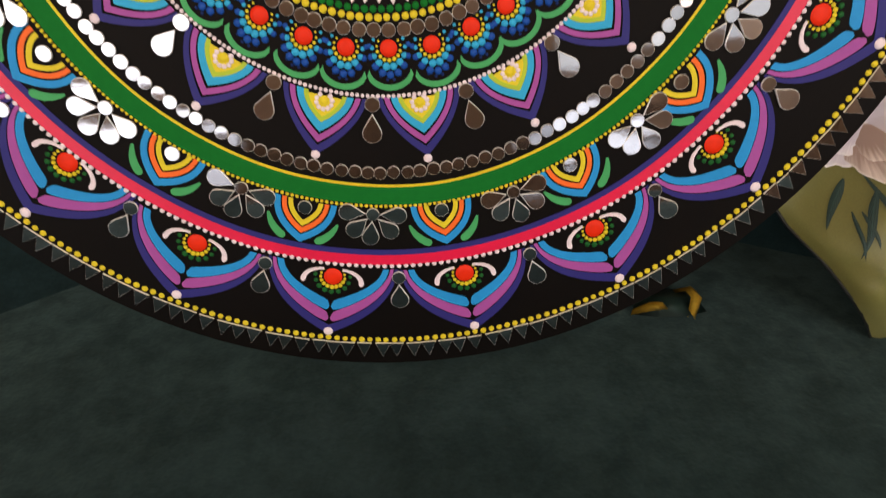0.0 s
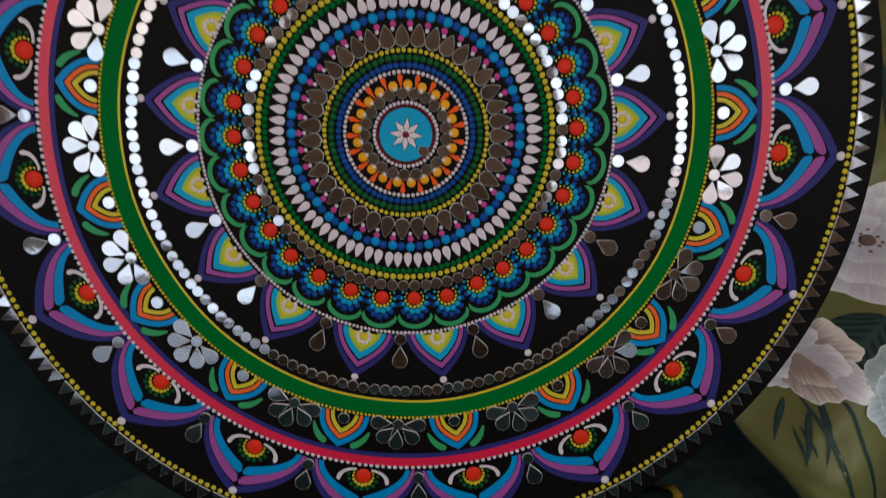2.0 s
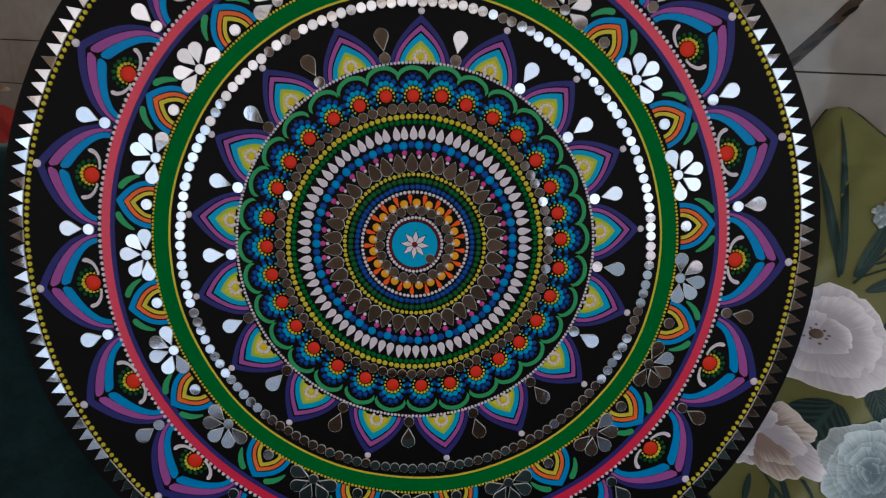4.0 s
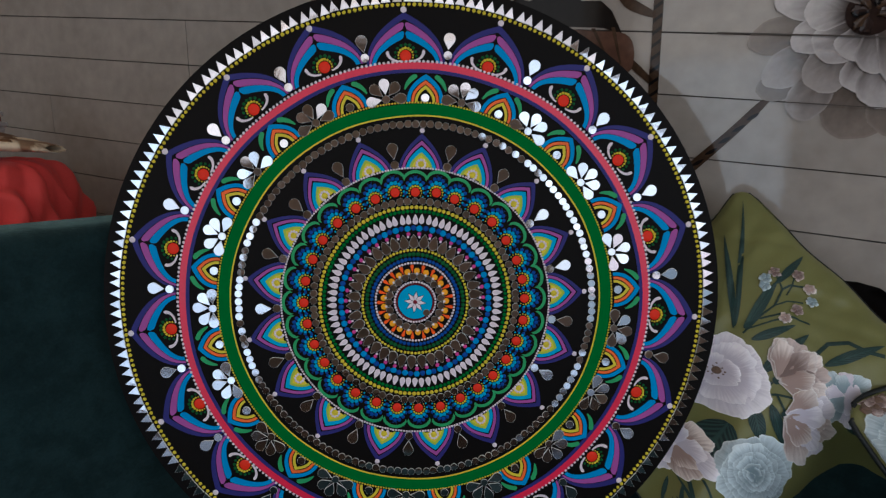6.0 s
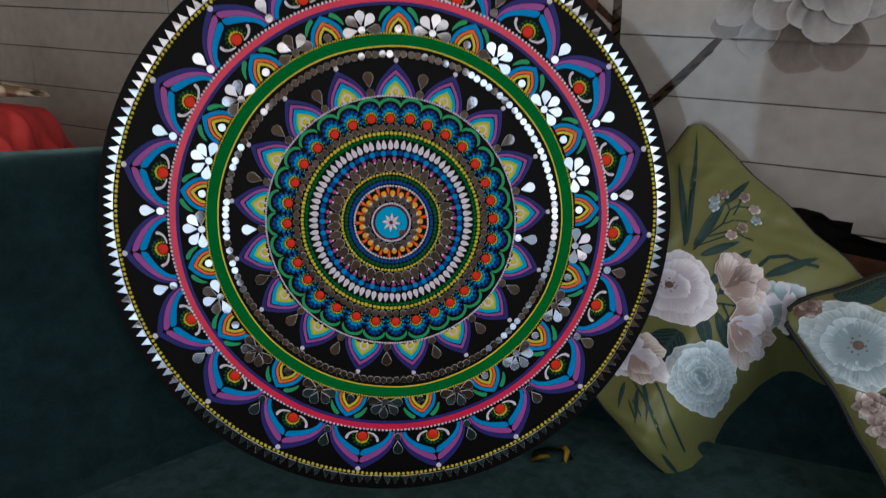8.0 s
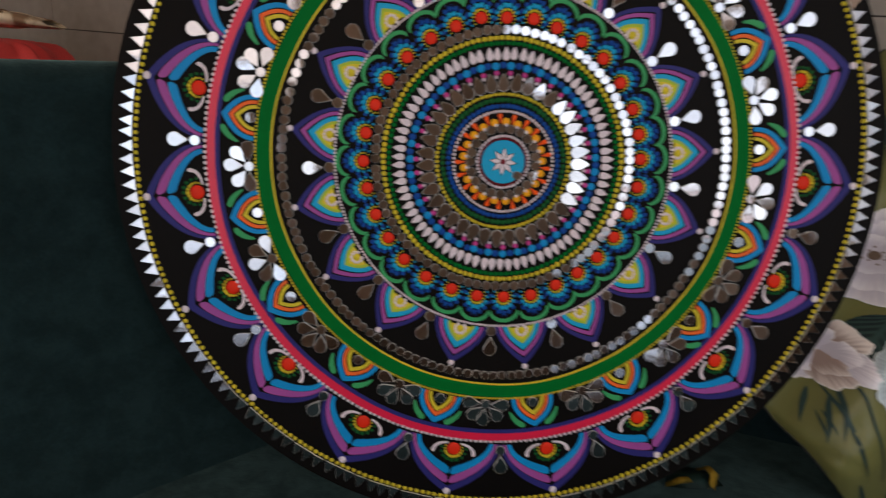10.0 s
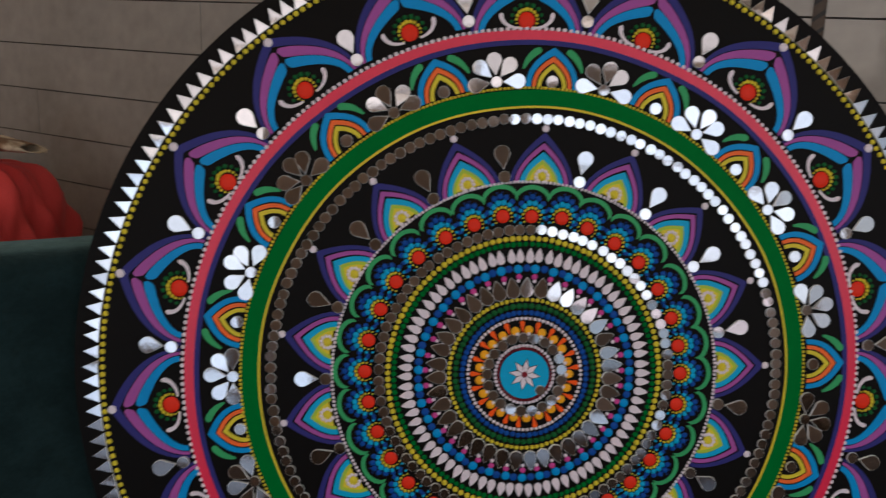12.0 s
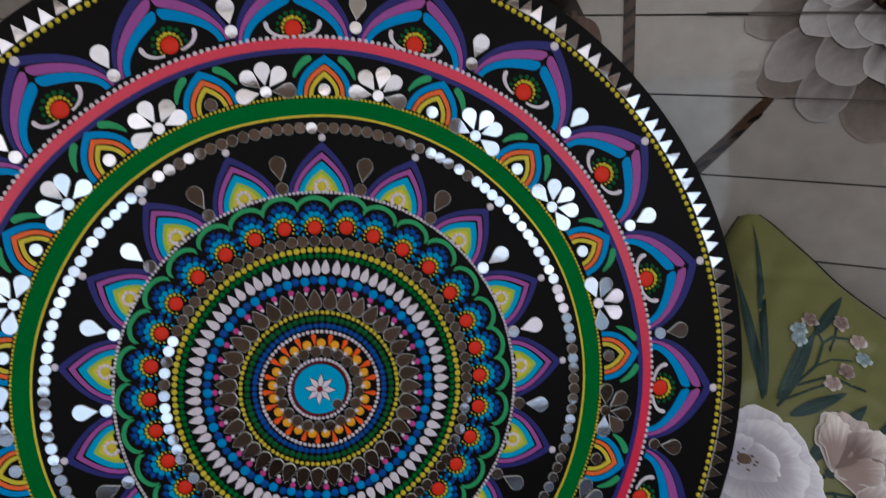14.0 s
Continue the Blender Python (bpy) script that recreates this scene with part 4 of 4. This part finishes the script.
# rim: triangles and yellow dots
tri = plate("mirror_triangle", [(-0.0064, 0.4015), (0.0, 0.4155), (0.0064, 0.4015)], 0.0016, MIRROR, edge=MIRROR_EDGE)
for v in tri.vertices:
    v.co.z -= 0.406
repeat("mirror_triangle", tri, 0.406, 184, 0.4, GLUE, 0.7, 0.12)
dot_ring(0.3985, 350, 0.0026, YELLOW, "ring of raised yellow dots")

# outer petals
# the petals' angles as the painter's hand set them
OUTER = [-6.2, 12.9, 32.0, 50.8, 70.3, 89.6, 109.2, 128.4, 147.4, 166.6, 185.3, 204.2, 222.9, 241.4, 260.5, 279.4, 298.0, 316.8, 335.3]
ON = 19
RO = 0.3265
PT = 0.0655
op = petal_band("purple_petal", (0.0524, PT), (0.0500, PT * 0.865), (2.3, 2.1), RO, 0.0006, PURPLE)
ov = petal_strokes("violet_stroke", (0.0488, PT * 0.845), (0.0460, PT * 0.675), (2.1, 1.95), RO, 0.0006, VIOLET)
ob = petal_strokes("blue_stroke", (0.0450, PT * 0.665), (0.0398, PT * 0.495), (1.97, 1.92), RO, 0.0006, BLUE)
curl = []
for k in range(9):
    a = radians(90 * k / 8)
    curl.append((0.0075 + 0.0165 * math.sin(a), 0.0018 + 0.0115 * (1 - math.cos(a))))
curl_o, curl_i = [], []
for k, (x, z) in enumerate(curl):
    a, w = radians(90 * k / 8), 0.0009 + 0.0013 * k / 8
    curl_o.append((x + w * math.sin(a), z - w * math.cos(a)))
    curl_i.append((x - w * math.sin(a), z + w * math.cos(a)))
curl_o.append((curl[-1][0] + 0.0009, curl[-1][1] + 0.0022))
curl_i.append((curl[-1][0] - 0.0009, curl[-1][1] + 0.0022))
curls = [strip("white_curl", curl_o, curl_i, 0.001, WHITE), strip("white_curl", [(-x, z) for x, z in curl_i], [(-x, z) for x, z in curl_o], 0.001, WHITE)]
eye = dots("red_dot", [(0, 0, 0.0078)], RED, n=16)
eye_y, eye_g = [], []
for k in range(13):
    a = radians(-128 + 256 * k / 12)
    eye_y.append((0.0099 * math.sin(a), 0.0099 * math.cos(a), 0.00115 + 0.0007 * (math.cos(a) + 0.4)))
for k in range(11):
    a = radians(-118 + 236 * k / 10)
    eye_g.append((0.0143 * math.sin(a), 0.0143 * math.cos(a), 0.0019 + 0.0007 * math.cos(a)))
eye_y, eye_g = dots("yellow_dots", eye_y, YELLOW, n=6), dots("green_dots", eye_g, DEEPGREEN, n=6)
tip = dots("white_dot", [(0, 0, 0.0042)], WHITE, n=10)
bead = plate("mirror_disc", circle(0.0056, 14), 0.0016, MIRROR, edge=MIRROR_EDGE)
tear = plate("mirror_drop", drop(0.0225, 0.0078), 0.0016, MIRROR, edge=MIRROR_EDGE)
for k in range(ON):
    deg = OUTER[k]
    gap = (OUTER[(k + 1) % ON] - deg) % 360 / 2
    s = OFF @ spin(deg, 0, size=random.uniform(0.99, 1.01))
    petal = put("purple_petal", op, board, s)
    for me in ov:
        put("violet_stroke", me, petal)
    for me in ob:
        put("blue_stroke", me, petal)
    e = put("red_dot", eye, board, s @ Matrix.Translation((0, 0, 0.3358)))
    put("yellow_dots", eye_y, e)
    put("green_dots", eye_g, e)
    for c in curls:
        put("white_curl", c, board, s @ Matrix.Translation((0, 0, 0.3268)))
    put("white_dot", tip, board, OFF @ spin(deg, 0.3915, -0.0006))
    half = OFF @ spin(deg + gap)
    put("mirror_disc", bead, board, half @ Matrix.Translation((0, -0.0012, 0.3355)) @ wonky())
    put("mirror_drop", tear, board, half @ Matrix.Translation((0, GLUE, 0.3425)) @ wonky(1.0))

# pink band
ring("purple_ring", 0.3105, 0.3152, PURPLE, "thin purple painted ring")
ring("pink_ring", 0.3152, 0.3240, PINK, "bright pink painted ring", h=0.0008)
dot_ring(0.3253, 348, 0.0021, WHITE, "ring of small white dots")

# arches and mirror flowers
# arches and flowers at the angles where the painter's hand set them
ARCHES = [-1.4, 19.4, 39.4, 60.6, 82.8, 104.3, 125.6, 146.3, 168.4, 190.7, 212.4, 234.0, 254.6, 275.8, 296.4, 317.1, 337.7]
FLOWERS = [8.7, 28.9, 49.7, 71.7, 94.1, 114.3, 134.0, 156.3, 179.7, 201.0, 223.6, 243.7, 265.1, 285.8, 306.4, 327.5, 347.9]
RA, AT = 0.2738, 0.0362
ar = [petal_band("blue_arch", (0.0243, AT), (0.0196, AT * 0.81), 2.5, RA, 0.0006, BLUE),
      petal_band("orange_arch", (0.0184, AT * 0.775), (0.0148, AT * 0.635), 2.4, RA, 0.0006, ORANGE),
      petal_band("yellow_arch", (0.0136, AT * 0.60), (0.0100, AT * 0.46), 2.2, RA, 0.0006, YELLOW)]
leafs = []
for sg in (1, -1):
    line = [(0.0276, 0.0150), (0.0262, 0.0190), (0.0240, 0.0235), (0.0208, 0.0278), (0.0170, 0.0312), (0.0148, 0.0325)]
    leafs.append(stroke("green_leaf", [(sg * x, RA + z) for x, z in line], [0.0009, 0.0018, 0.0025, 0.0030, 0.0032, 0.0031], 0.0006, LEAFGREEN))
fl_core = plate("mirror_flower", circle(0.0052, 14), 0.0018, MIRROR, edge=MIRROR_EDGE)
fl_petal = plate("mirror_petal", drop(0.0212, 0.0070), 0.0016, MIRROR, edge=MIRROR_EDGE)
for deg, mid in zip(ARCHES, FLOWERS):
    s = OFF @ spin(deg, 0, size=random.uniform(0.99, 1.01))
    arch = put("blue_arch", ar[0], board, s)
    put("orange_arch", ar[1], arch)
    put("yellow_arch", ar[2], arch)
    put("mirror_disc", bead, board, s @ Matrix.Translation((0, GLUE, 0.2787)) @ wonky())
    for lf in leafs:
        put("green_leaf", lf, board, s)
    c = OFF @ spin(mid, 0.2783, GLUE)
    core = put("mirror_flower", fl_core, board, c @ wonky(0.4), "flower of six mirror pieces")
    for a in (-92, -46, 0, 46, 92):
        put("mirror_petal", fl_petal, core, Matrix.Rotation(radians(a + random.gauss(0, 2.5)), 4, "Y") @ Matrix.Translation((0, 0, 0.0058)) @ wonky(1.0))

dot_ring(0.2718, 440, 0.0015, YELLOW, "fine ring of yellow dots")
ring("green_ring", 0.2556, 0.2702, GREEN, "broad green painted ring", h=0.0008)
ring("yellow_ring", 0.2535, 0.2556, YELLOW, "thin yellow painted ring")
round_mirror = plate("mirror_disc", circle(0.0050, 14), 0.0016, MIRROR, edge=MIRROR_EDGE)
repeat("mirror_disc", round_mirror, 0.2434, 150, 0.7, GLUE, 0.6, 0.1)

# inner petals
INNER = [-1.6, 19.9, 40.8, 61.8, 82.7, 104.8, 126.8, 148.0, 169.0, 190.0, 212.5, 233.2, 253.8, 274.8, 295.7, 316.4, 337.1]
IN = 17
RI, IT = 0.1862, 0.0470
INN = Matrix.Translation((0.0015, 0, -0.0008))
ip = [petal_band("purple_petal", (0.0305, IT), (0.0268, IT * 0.84), 1.75, RI, 0.0006, PURPLE),
      petal_band("violet_band", (0.0257, IT * 0.79), (0.0218, IT * 0.67), 1.8, RI, 0.0006, VIOLET),
      petal_band("blue_band", (0.0206, IT * 0.615), (0.0156, IT * 0.46), 1.8, RI, 0.0006, TURQ),
      petal_band("lime_band", (0.0156, IT * 0.46), (0.0122, IT * 0.37), 1.9, RI, 0.0006, LIME)]
heart = plate("yellow_heart", petal_curve(0.0122, IT * 0.37, 1.9, RI)[1:-1], 0.0005, YELLOW)
seed_y = dots("yellow_dot", [(0, 0, 0.0034)], YELLOW, n=10)
seed_w = dots("white_dots", [(0.0058 * math.sin(radians(-140 + 280 * k / 8)), 0.0058 * math.cos(radians(-140 + 280 * k / 8)), 0.00195) for k in range(9)], WHITE, n=7)
tip2 = dots("white_dot", [(0, 0, 0.0034)], WHITE, n=10)
tear2 = plate("mirror_drop", drop(0.0225, 0.0074), 0.0016, MIRROR, edge=MIRROR_EDGE)
for k in range(IN):
    deg = INNER[k]
    gap = (INNER[(k + 1) % IN] - deg) % 360 / 2
    s = INN @ spin(deg, 0, size=random.uniform(0.99, 1.01))
    petal = put("purple_petal", ip[0], board, s)
    for nm, me in zip(("violet_band", "blue_band", "lime_band"), ip[1:]):
        put(nm, me, petal)
    put("yellow_heart", heart, petal)
    sd = put("yellow_dot", seed_y, board, s @ Matrix.Translation((0, -0.0006, 0.1918)))
    put("white_dots", seed_w, sd)
    put("white_dot", tip2, board, INN @ spin(deg, 0.2346, -0.0004))
    half = INN @ spin(deg + gap)
    put("mirror_disc", bead, board, half @ Matrix.Translation((0, -0.001, 0.1905)) @ wonky())
    put("mirror_drop", tear2, board, half @ Matrix.Translation((0, GLUE, 0.1975)) @ wonky(1.0))
dot_ring(0.1848, 305, 0.0016, WHITE, "fine ring of white dots", INN)

# scalloped ring of red-eyed flowers
EYES = [7.3, 17.2, 28.6, 39.9, 52.0, 63.9, 74.5, 84.8, 96.4, 108.0, 119.3, 130.4, 141.0, 151.6, 163.0, 174.6, 186.0, 197.3, 209.4, 221.2, 232.4, 243.5, 255.0, 266.2, 277.6, 289.5, 300.8, 312.5, 324.5, 335.6, 346.2, 356.5]
SN = 32
sc = 360 / SN / 2
so, si = [], []
for k in range(-9, 10):
    t = k / 9
    rr = 0.1718 + 0.0104 * max(0.0, 1 - abs(t) ** 2.0) ** 0.62
    a = radians(sc * t)
    so.append((rr * math.sin(a), rr * math.cos(a)))
    si.append(((rr - 0.0042) * math.sin(a * 0.91), (rr - 0.0042) * math.cos(a * 0.91)))
scallop = strip("green_scallop", so, si, 0.0006, LEAFGREEN)
red2 = dots("red_dot", [(0, 0, 0.0062)], RED, n=14)
fy, ft, fb, fn = [], [], [], []
for k in range(11):
    a = radians(-125 + 250 * k / 10)
    fy.append((0.0085 * math.sin(a), 0.0087 * math.cos(a), 0.0010 + 0.0006 * max(0, math.cos(a) + 0.3)))
for k in range(10):
    a = radians(-118 + 236 * k / 9)
    ft.append((0.0118 * math.sin(a), 0.0131 * math.cos(a), 0.0014 + 0.0015 * max(0, math.cos(a) + 0.2)))
for k in range(9):
    a = radians(-96 + 192 * k / 8)
    fb.append((0.0140 * math.sin(a), 0.0190 * math.cos(a), 0.0020 + 0.0010 * max(0, math.cos(a) + 0.2)))
for k in range(6):
    a = radians(-52 + 104 * k / 5)
    fn.append((0.0136 * math.sin(a), 0.0229 * math.cos(a) - 0.0002, 0.0014))
fy, ft, fb = dots("yellow_dots", fy, YELLOW, n=6), dots("turquoise_dots", ft, TURQ, n=7), dots("blue_dots", fb, ROYAL, n=7)
fn = dots("navy_dots", fn, NAVY, n=6)
for deg in EYES:
    s = spin(deg, 0, size=random.uniform(0.992, 1.008))
    put("green_scallop", scallop, board, s)
    e = put("red_dot", red2, board, s @ Matrix.Translation((0, 0, 0.1520)))
    for nm, me in (("yellow_dots", fy), ("turquoise_dots", ft), ("blue_dots", fb), ("navy_dots", fn)):
        put(nm, me, e)

repeat("mirror_disc", round_mirror, 0.1392, 85, 0.5, GLUE, 0.7, 0.2, CENTRE)
dot_ring(0.1308, 130, 0.0028, YELLOW, "ring of yellow dots", CENTRE)
dot_ring(0.1252, 133, 0.0027, GREEN, "ring of green dots", CENTRE)
wdrop = plate("white_drop", egg(0.0142, 0.0038), 0.0009, WHITE, dome=0.0004)
repeat("white_drop", wdrop, 0.1074, 78, 1.2, 0, 0, 0.2, CENTRE)
d1, d2 = dots("turquoise_dot", [(0, 0, 0.0042)], BLUE, n=10), dots("blue_dot", [(0, 0, 0.0038)], ROYAL, n=10)
repeat("turquoise_dot", d1, 0.1019, 39, 0, 0, 0, 0.3, CENTRE)
repeat("blue_dot", d2, 0.1024, 39, 180 / 39, 0, 0, 0.3, CENTRE)
pk = dots("magenta_dot", [(0, 0, 0.0028)], MAGENTA, n=8)
pw = dots("white_dot", [(0, 0, 0.0018)], WHITE, n=8)
repeat("magenta_dot", pk, 0.0945, 39, 0, 0, 0, 0.3, CENTRE)
repeat("white_dot", pw, 0.0905, 39, 0, 0, 0, 0.3, CENTRE)
spike = plate("mirror_drop", egg(0.0203, 0.0063), 0.0016, MIRROR, edge=MIRROR_EDGE)
repeat("mirror_drop", spike, 0.0745, 39, 180 / 39, GLUE, 0.95, 0.3, CENTRE)
dot_ring(0.0724, 92, 0.0021, YELLOW, "ring of yellow dots", CENTRE)
dot_ring(0.0664, 68, 0.0030, DEEPGREEN, "ring of green dots", CENTRE)
dot_ring(0.0598, 68, 0.0028, ROYAL, "ring of blue dots", CENTRE)
dot_ring(0.0544, 80, 0.0018, WHITE, "ring of white dots", CENTRE)
flame = plate("orange_flame", [(x, z) for x, z in drop(0.0122, 0.0024, 5)], 0.0008, FLAME)
repeat("orange_flame", flame, 0.0402, 21, 180 / 21, 0, 0, 0.5, CENTRE)
am = dots("amber_dot", [(0, 0, 0.0042)], AMBER, n=12)
repeat("amber_dot", am, 0.0435, 21, 0, 0, 0, 0.5, CENTRE)
repeat("white_dot", pw, 0.0402, 21, 0, -0.0012, 0, 0.5, CENTRE)
repeat("mirror_disc", round_mirror, 0.0360, 21, 180 / 21, GLUE, 1.1, 0.4, CENTRE)
dot_ring(0.0281, 46, 0.0017, WHITE, "ring of white dots", CENTRE)
dot_ring(0.0252, 48, 0.0015, MAROON, "ring of maroon dots", CENTRE)
put("turquoise_disc", plate("turquoise_disc", circle(0.0236, 40), 0.0006, TURQ), board, label="turquoise centre disc")
ray_in = plate("star_outline", [(0, 0), (0.0034, 0.0075), (0, 0.0160), (-0.0034, 0.0075)][::-1], 0.0003, BLACK, y0=-0.0006)
ray_w = plate("star_ray", [(0, 0), (0.0026, 0.0075), (0, 0.0148), (-0.0026, 0.0075)][::-1], 0.0006, WHITE, y0=-0.0007)
for k in range(8):
    put("star_outline", ray_in, board, spin(45 * k + 3))
    put("star_ray", ray_w, board, spin(45 * k + 3))
put("maroon_dot", dots("maroon_dot", [(0, 0, 0.0033)], MAROON, n=10), board, Matrix.Translation((0, -0.0012, 0)))
put("mirror_disc", round_mirror, board, spin(130, 0.0215, -0.001, size=0.95) @ wonky())

# ---- behind the sofa: red bundle, papers, magazine ----
def sheet_thing(name, label, category, at):
    return thing(name, label, category, Matrix.Translation(at))


def cloth(name, rx, ry, rz, material, parent, seed, m=None):
    """A soft gathered bundle."""
    bm = bmesh.new()
    bmesh.ops.create_uvsphere(bm, u_segments=160, v_segments=80, radius=1)
    for v in bm.verts:
        c = v.co.copy()
        a = math.atan2(c.y, c.x)
        n1 = noise.noise(c * 1.7 + Vector((seed, 3, 0)))
        ridge = 1 - abs(noise.noise(Vector((c.x * 3.2 + c.z * 1.6, c.y * 3.2, c.z * 1.2)) + Vector((seed, 0, 1)))) * 2
        ridge2 = 1 - abs(noise.noise(c * 6.5 + Vector((0, seed, 5)))) * 2
        # sharp folds that run slanting down from the gathered top
        f = (a * 2.1 + 0.9 * n1 + 1.1 * c.z) % 1.0
        pull = f / 0.7 if f < 0.7 else (1 - f) / 0.3
        f2 = (a * 3.3 - 0.7 * c.z + 0.8 * n1 + 0.4) % 1.0
        pull2 = f2 / 0.4 if f2 < 0.4 else (1 - f2) / 0.6
        k = 1 + 0.06 * n1 + 0.03 * ridge + 0.015 * ridge2 + (0.2 * (pull - 0.5) + 0.1 * (pull2 - 0.5)) * (1 - max(0.0, c.z) ** 4) - 0.02
        sq = 1.0 / max(0.72, (abs(c.x) ** 4 + abs(c.y) ** 4 + abs(c.z) ** 4) ** 0.25)
        flare = 1 + 0.1 * max(0.0, 0.5 - c.z)
        v.co = Vector((c.x * rx * k * flare, c.y * ry * k * flare, c.z * rz * (0.6 + 0.4 * k))) * min(sq, 1.25)
    return part(name, bm, material, parent, "", m, smooth=True)


bundle = sheet_thing("red_cloth_bundle", "coral red gathered cloth bundle behind the sofa", "cloth", (-0.945, 0.62, 0.83))
cloth("cloth", 0.150, 0.16, 0.18, CORAL, bundle, 2.0)
bm = bmesh.new()
bmesh.ops.create_uvsphere(bm, u_segments=24, v_segments=12, radius=1)
for v in bm.verts:
    v.co *= 1 + 0.25 * noise.noise(v.co * 2.5)
    v.co = Vector((v.co.x * 0.034, v.co.y * 0.03, v.co.z * 0.018))
part("knot", bm, DARKWOOD, bundle, "dark brown tied knot", pose(0.045, -0.1, 0.165), smooth=True)
stand = tagged(part("side_table", box(0.7, 0.4, 0.66, 0.01, 2, at=(-1.05, 0.66, 0.33)), DARKWOOD, None), "dark wooden side table behind the sofa", "table")
papers = sheet_thing("paper_stack", "aged folded papers lying on the red cloth", "paper", (-0.945, 0.60, 1.04))
def folded_paper(length, depth, h0, h1, seed, lip=0.0):
    """A flattened sleeve of stiff paper along x, thick at one end and open and curled at the other."""
    n, ring = 40, 28
    verts, faces = [], []
    for i in range(n + 1):
        t = i / n
        h = (h0 + (h1 - h0) * t ** 2.6) * (1 + 0.25 * noise.noise(Vector((t * 7, seed, 0)))) + lip * max(0.0, t - 0.85) * 4
        dep = depth * (1 - 0.6 * t * t) * (1 + 0.08 * noise.noise(Vector((t * 5, 3, seed))))
        for k in range(ring):
            a = 2 * math.pi * k / ring
            c, q = math.cos(a), math.sin(a)
            y = math.copysign(abs(c) ** 0.7, c) * dep / 2
            z = math.copysign(abs(q) ** 0.8, q) * h / 2 + h / 2
            z += 0.004 * noise.noise(Vector((t * 9, c * 2, seed + 2))) + 0.006 * max(0.0, t - 0.7) * q
            x = length * (t - 0.5) + (0.014 * noise.noise(Vector((a * 1.3, seed, 5))) - 0.01 * q) * max(0.0, t - 0.6) * 2.5
            verts.append((x, y, z))
    for i in range(n):
        for k in range(ring):
            k2 = (k + 1) % ring
            faces.append((i * ring + k, i * ring + k2, (i + 1) * ring + k2, (i + 1) * ring + k))
    bm = bmesh.new()
    vs = [bm.verts.new(v) for v in verts]
    for f in faces:
        bm.faces.new([vs[k] for k in f])
    bmesh.ops.recalc_face_normals(bm, faces=bm.faces[:])
    bmesh.ops.solidify(bm, geom=bm.faces[:], thickness=0.0016)
    return bm


part("sheet", folded_paper(0.33, 0.18, 0.046, 0.010, 1.0, 0.002), PAPER, papers, "", pose(0.0, -0.01, -0.009, 0, 0.5, 2), smooth=True)
part("sheet", folded_paper(0.29, 0.175, 0.026, 0.005, 4.0, 0.002), PAPERBROWN, papers, "browned and scorched sheet", pose(-0.04, -0.012, 0.02, 0, 5, -3), smooth=True)
part("sheet", folded_paper(0.2, 0.16, 0.014, 0.005, 7.0), PAPER, papers, "", pose(-0.085, 0.0, 0.04, 0, 4, 4), smooth=True)
mag = sheet_thing("magazine_stack", "stack of magazines with dark red and white edges", "magazine", (-1.065, 0.60, 1.068))
for k in range(4):
    part("magazine", box(0.24, 0.2, 0.011, 0.003, 2), MAGRED if k == 2 else MAGWHITE, mag, "", pose(0.01 * (k % 2), 0, 0.006 + 0.012 * k, 0, 0, 4 * k))

# a scrap of patterned cloth lying on the seat behind the board
scrap = thing("cloth_scrap", "dark green cloth scrap with yellow leaf print on the seat", "cloth", Matrix.Translation((0.262, 0.03, 0.434)))
YELLOWCLOTH = mat("mustard_printed_cloth", (196, 160, 48), 0.7, grain=300, vary=0.2, blotch=30)


def bent_strip(pts, w, h):
    """A folded strip of cloth that follows a line in plan and rises a little."""
    bm = bmesh.new()
    rows = []
    for i, (x, y) in enumerate(pts):
        q = Vector(pts[min(i + 1, len(pts) - 1)]) - Vector(pts[max(i - 1, 0)])
        n = Vector((-q.y, q.x)).normalized() * w * (0.5 + 0.5 * math.sin(math.pi * (i + 0.5) / len(pts))) / 2
        z = h * math.sin(math.pi * i / (len(pts) - 1))
        rows.append([bm.verts.new((x + n.x * s, y + n.y * s, z + (0.004 if s == 0 else 0))) for s in (-1, 0, 1)])
    for a, b in zip(rows, rows[1:]):
        for k in range(2):
            bm.faces.new((a[k], b[k], b[k + 1], a[k + 1]))
    bmesh.ops.solidify(bm, geom=bm.faces[:], thickness=0.0015)
    return bm


part("cloth", bent_strip([(-0.03, 0.005), (-0.01, 0.0), (0.01, 0.0), (0.035, 0.006)], 0.05, 0.006), LEAFPRINT, scrap, "dark green cloth", smooth=True)
part("yellow_leaf", bent_strip([(-0.034, -0.008), (-0.022, -0.016), (-0.01, -0.014), (0.0, 0.0)], 0.016, 0.014), YELLOWCLOTH, scrap, "mustard yellow leaf", smooth=True)
part("yellow_leaf", bent_strip([(0.016, 0.022), (0.026, 0.008), (0.028, -0.006), (0.02, -0.02)], 0.011, 0.016), YELLOWCLOTH, scrap, "mustard yellow leaf", smooth=True)
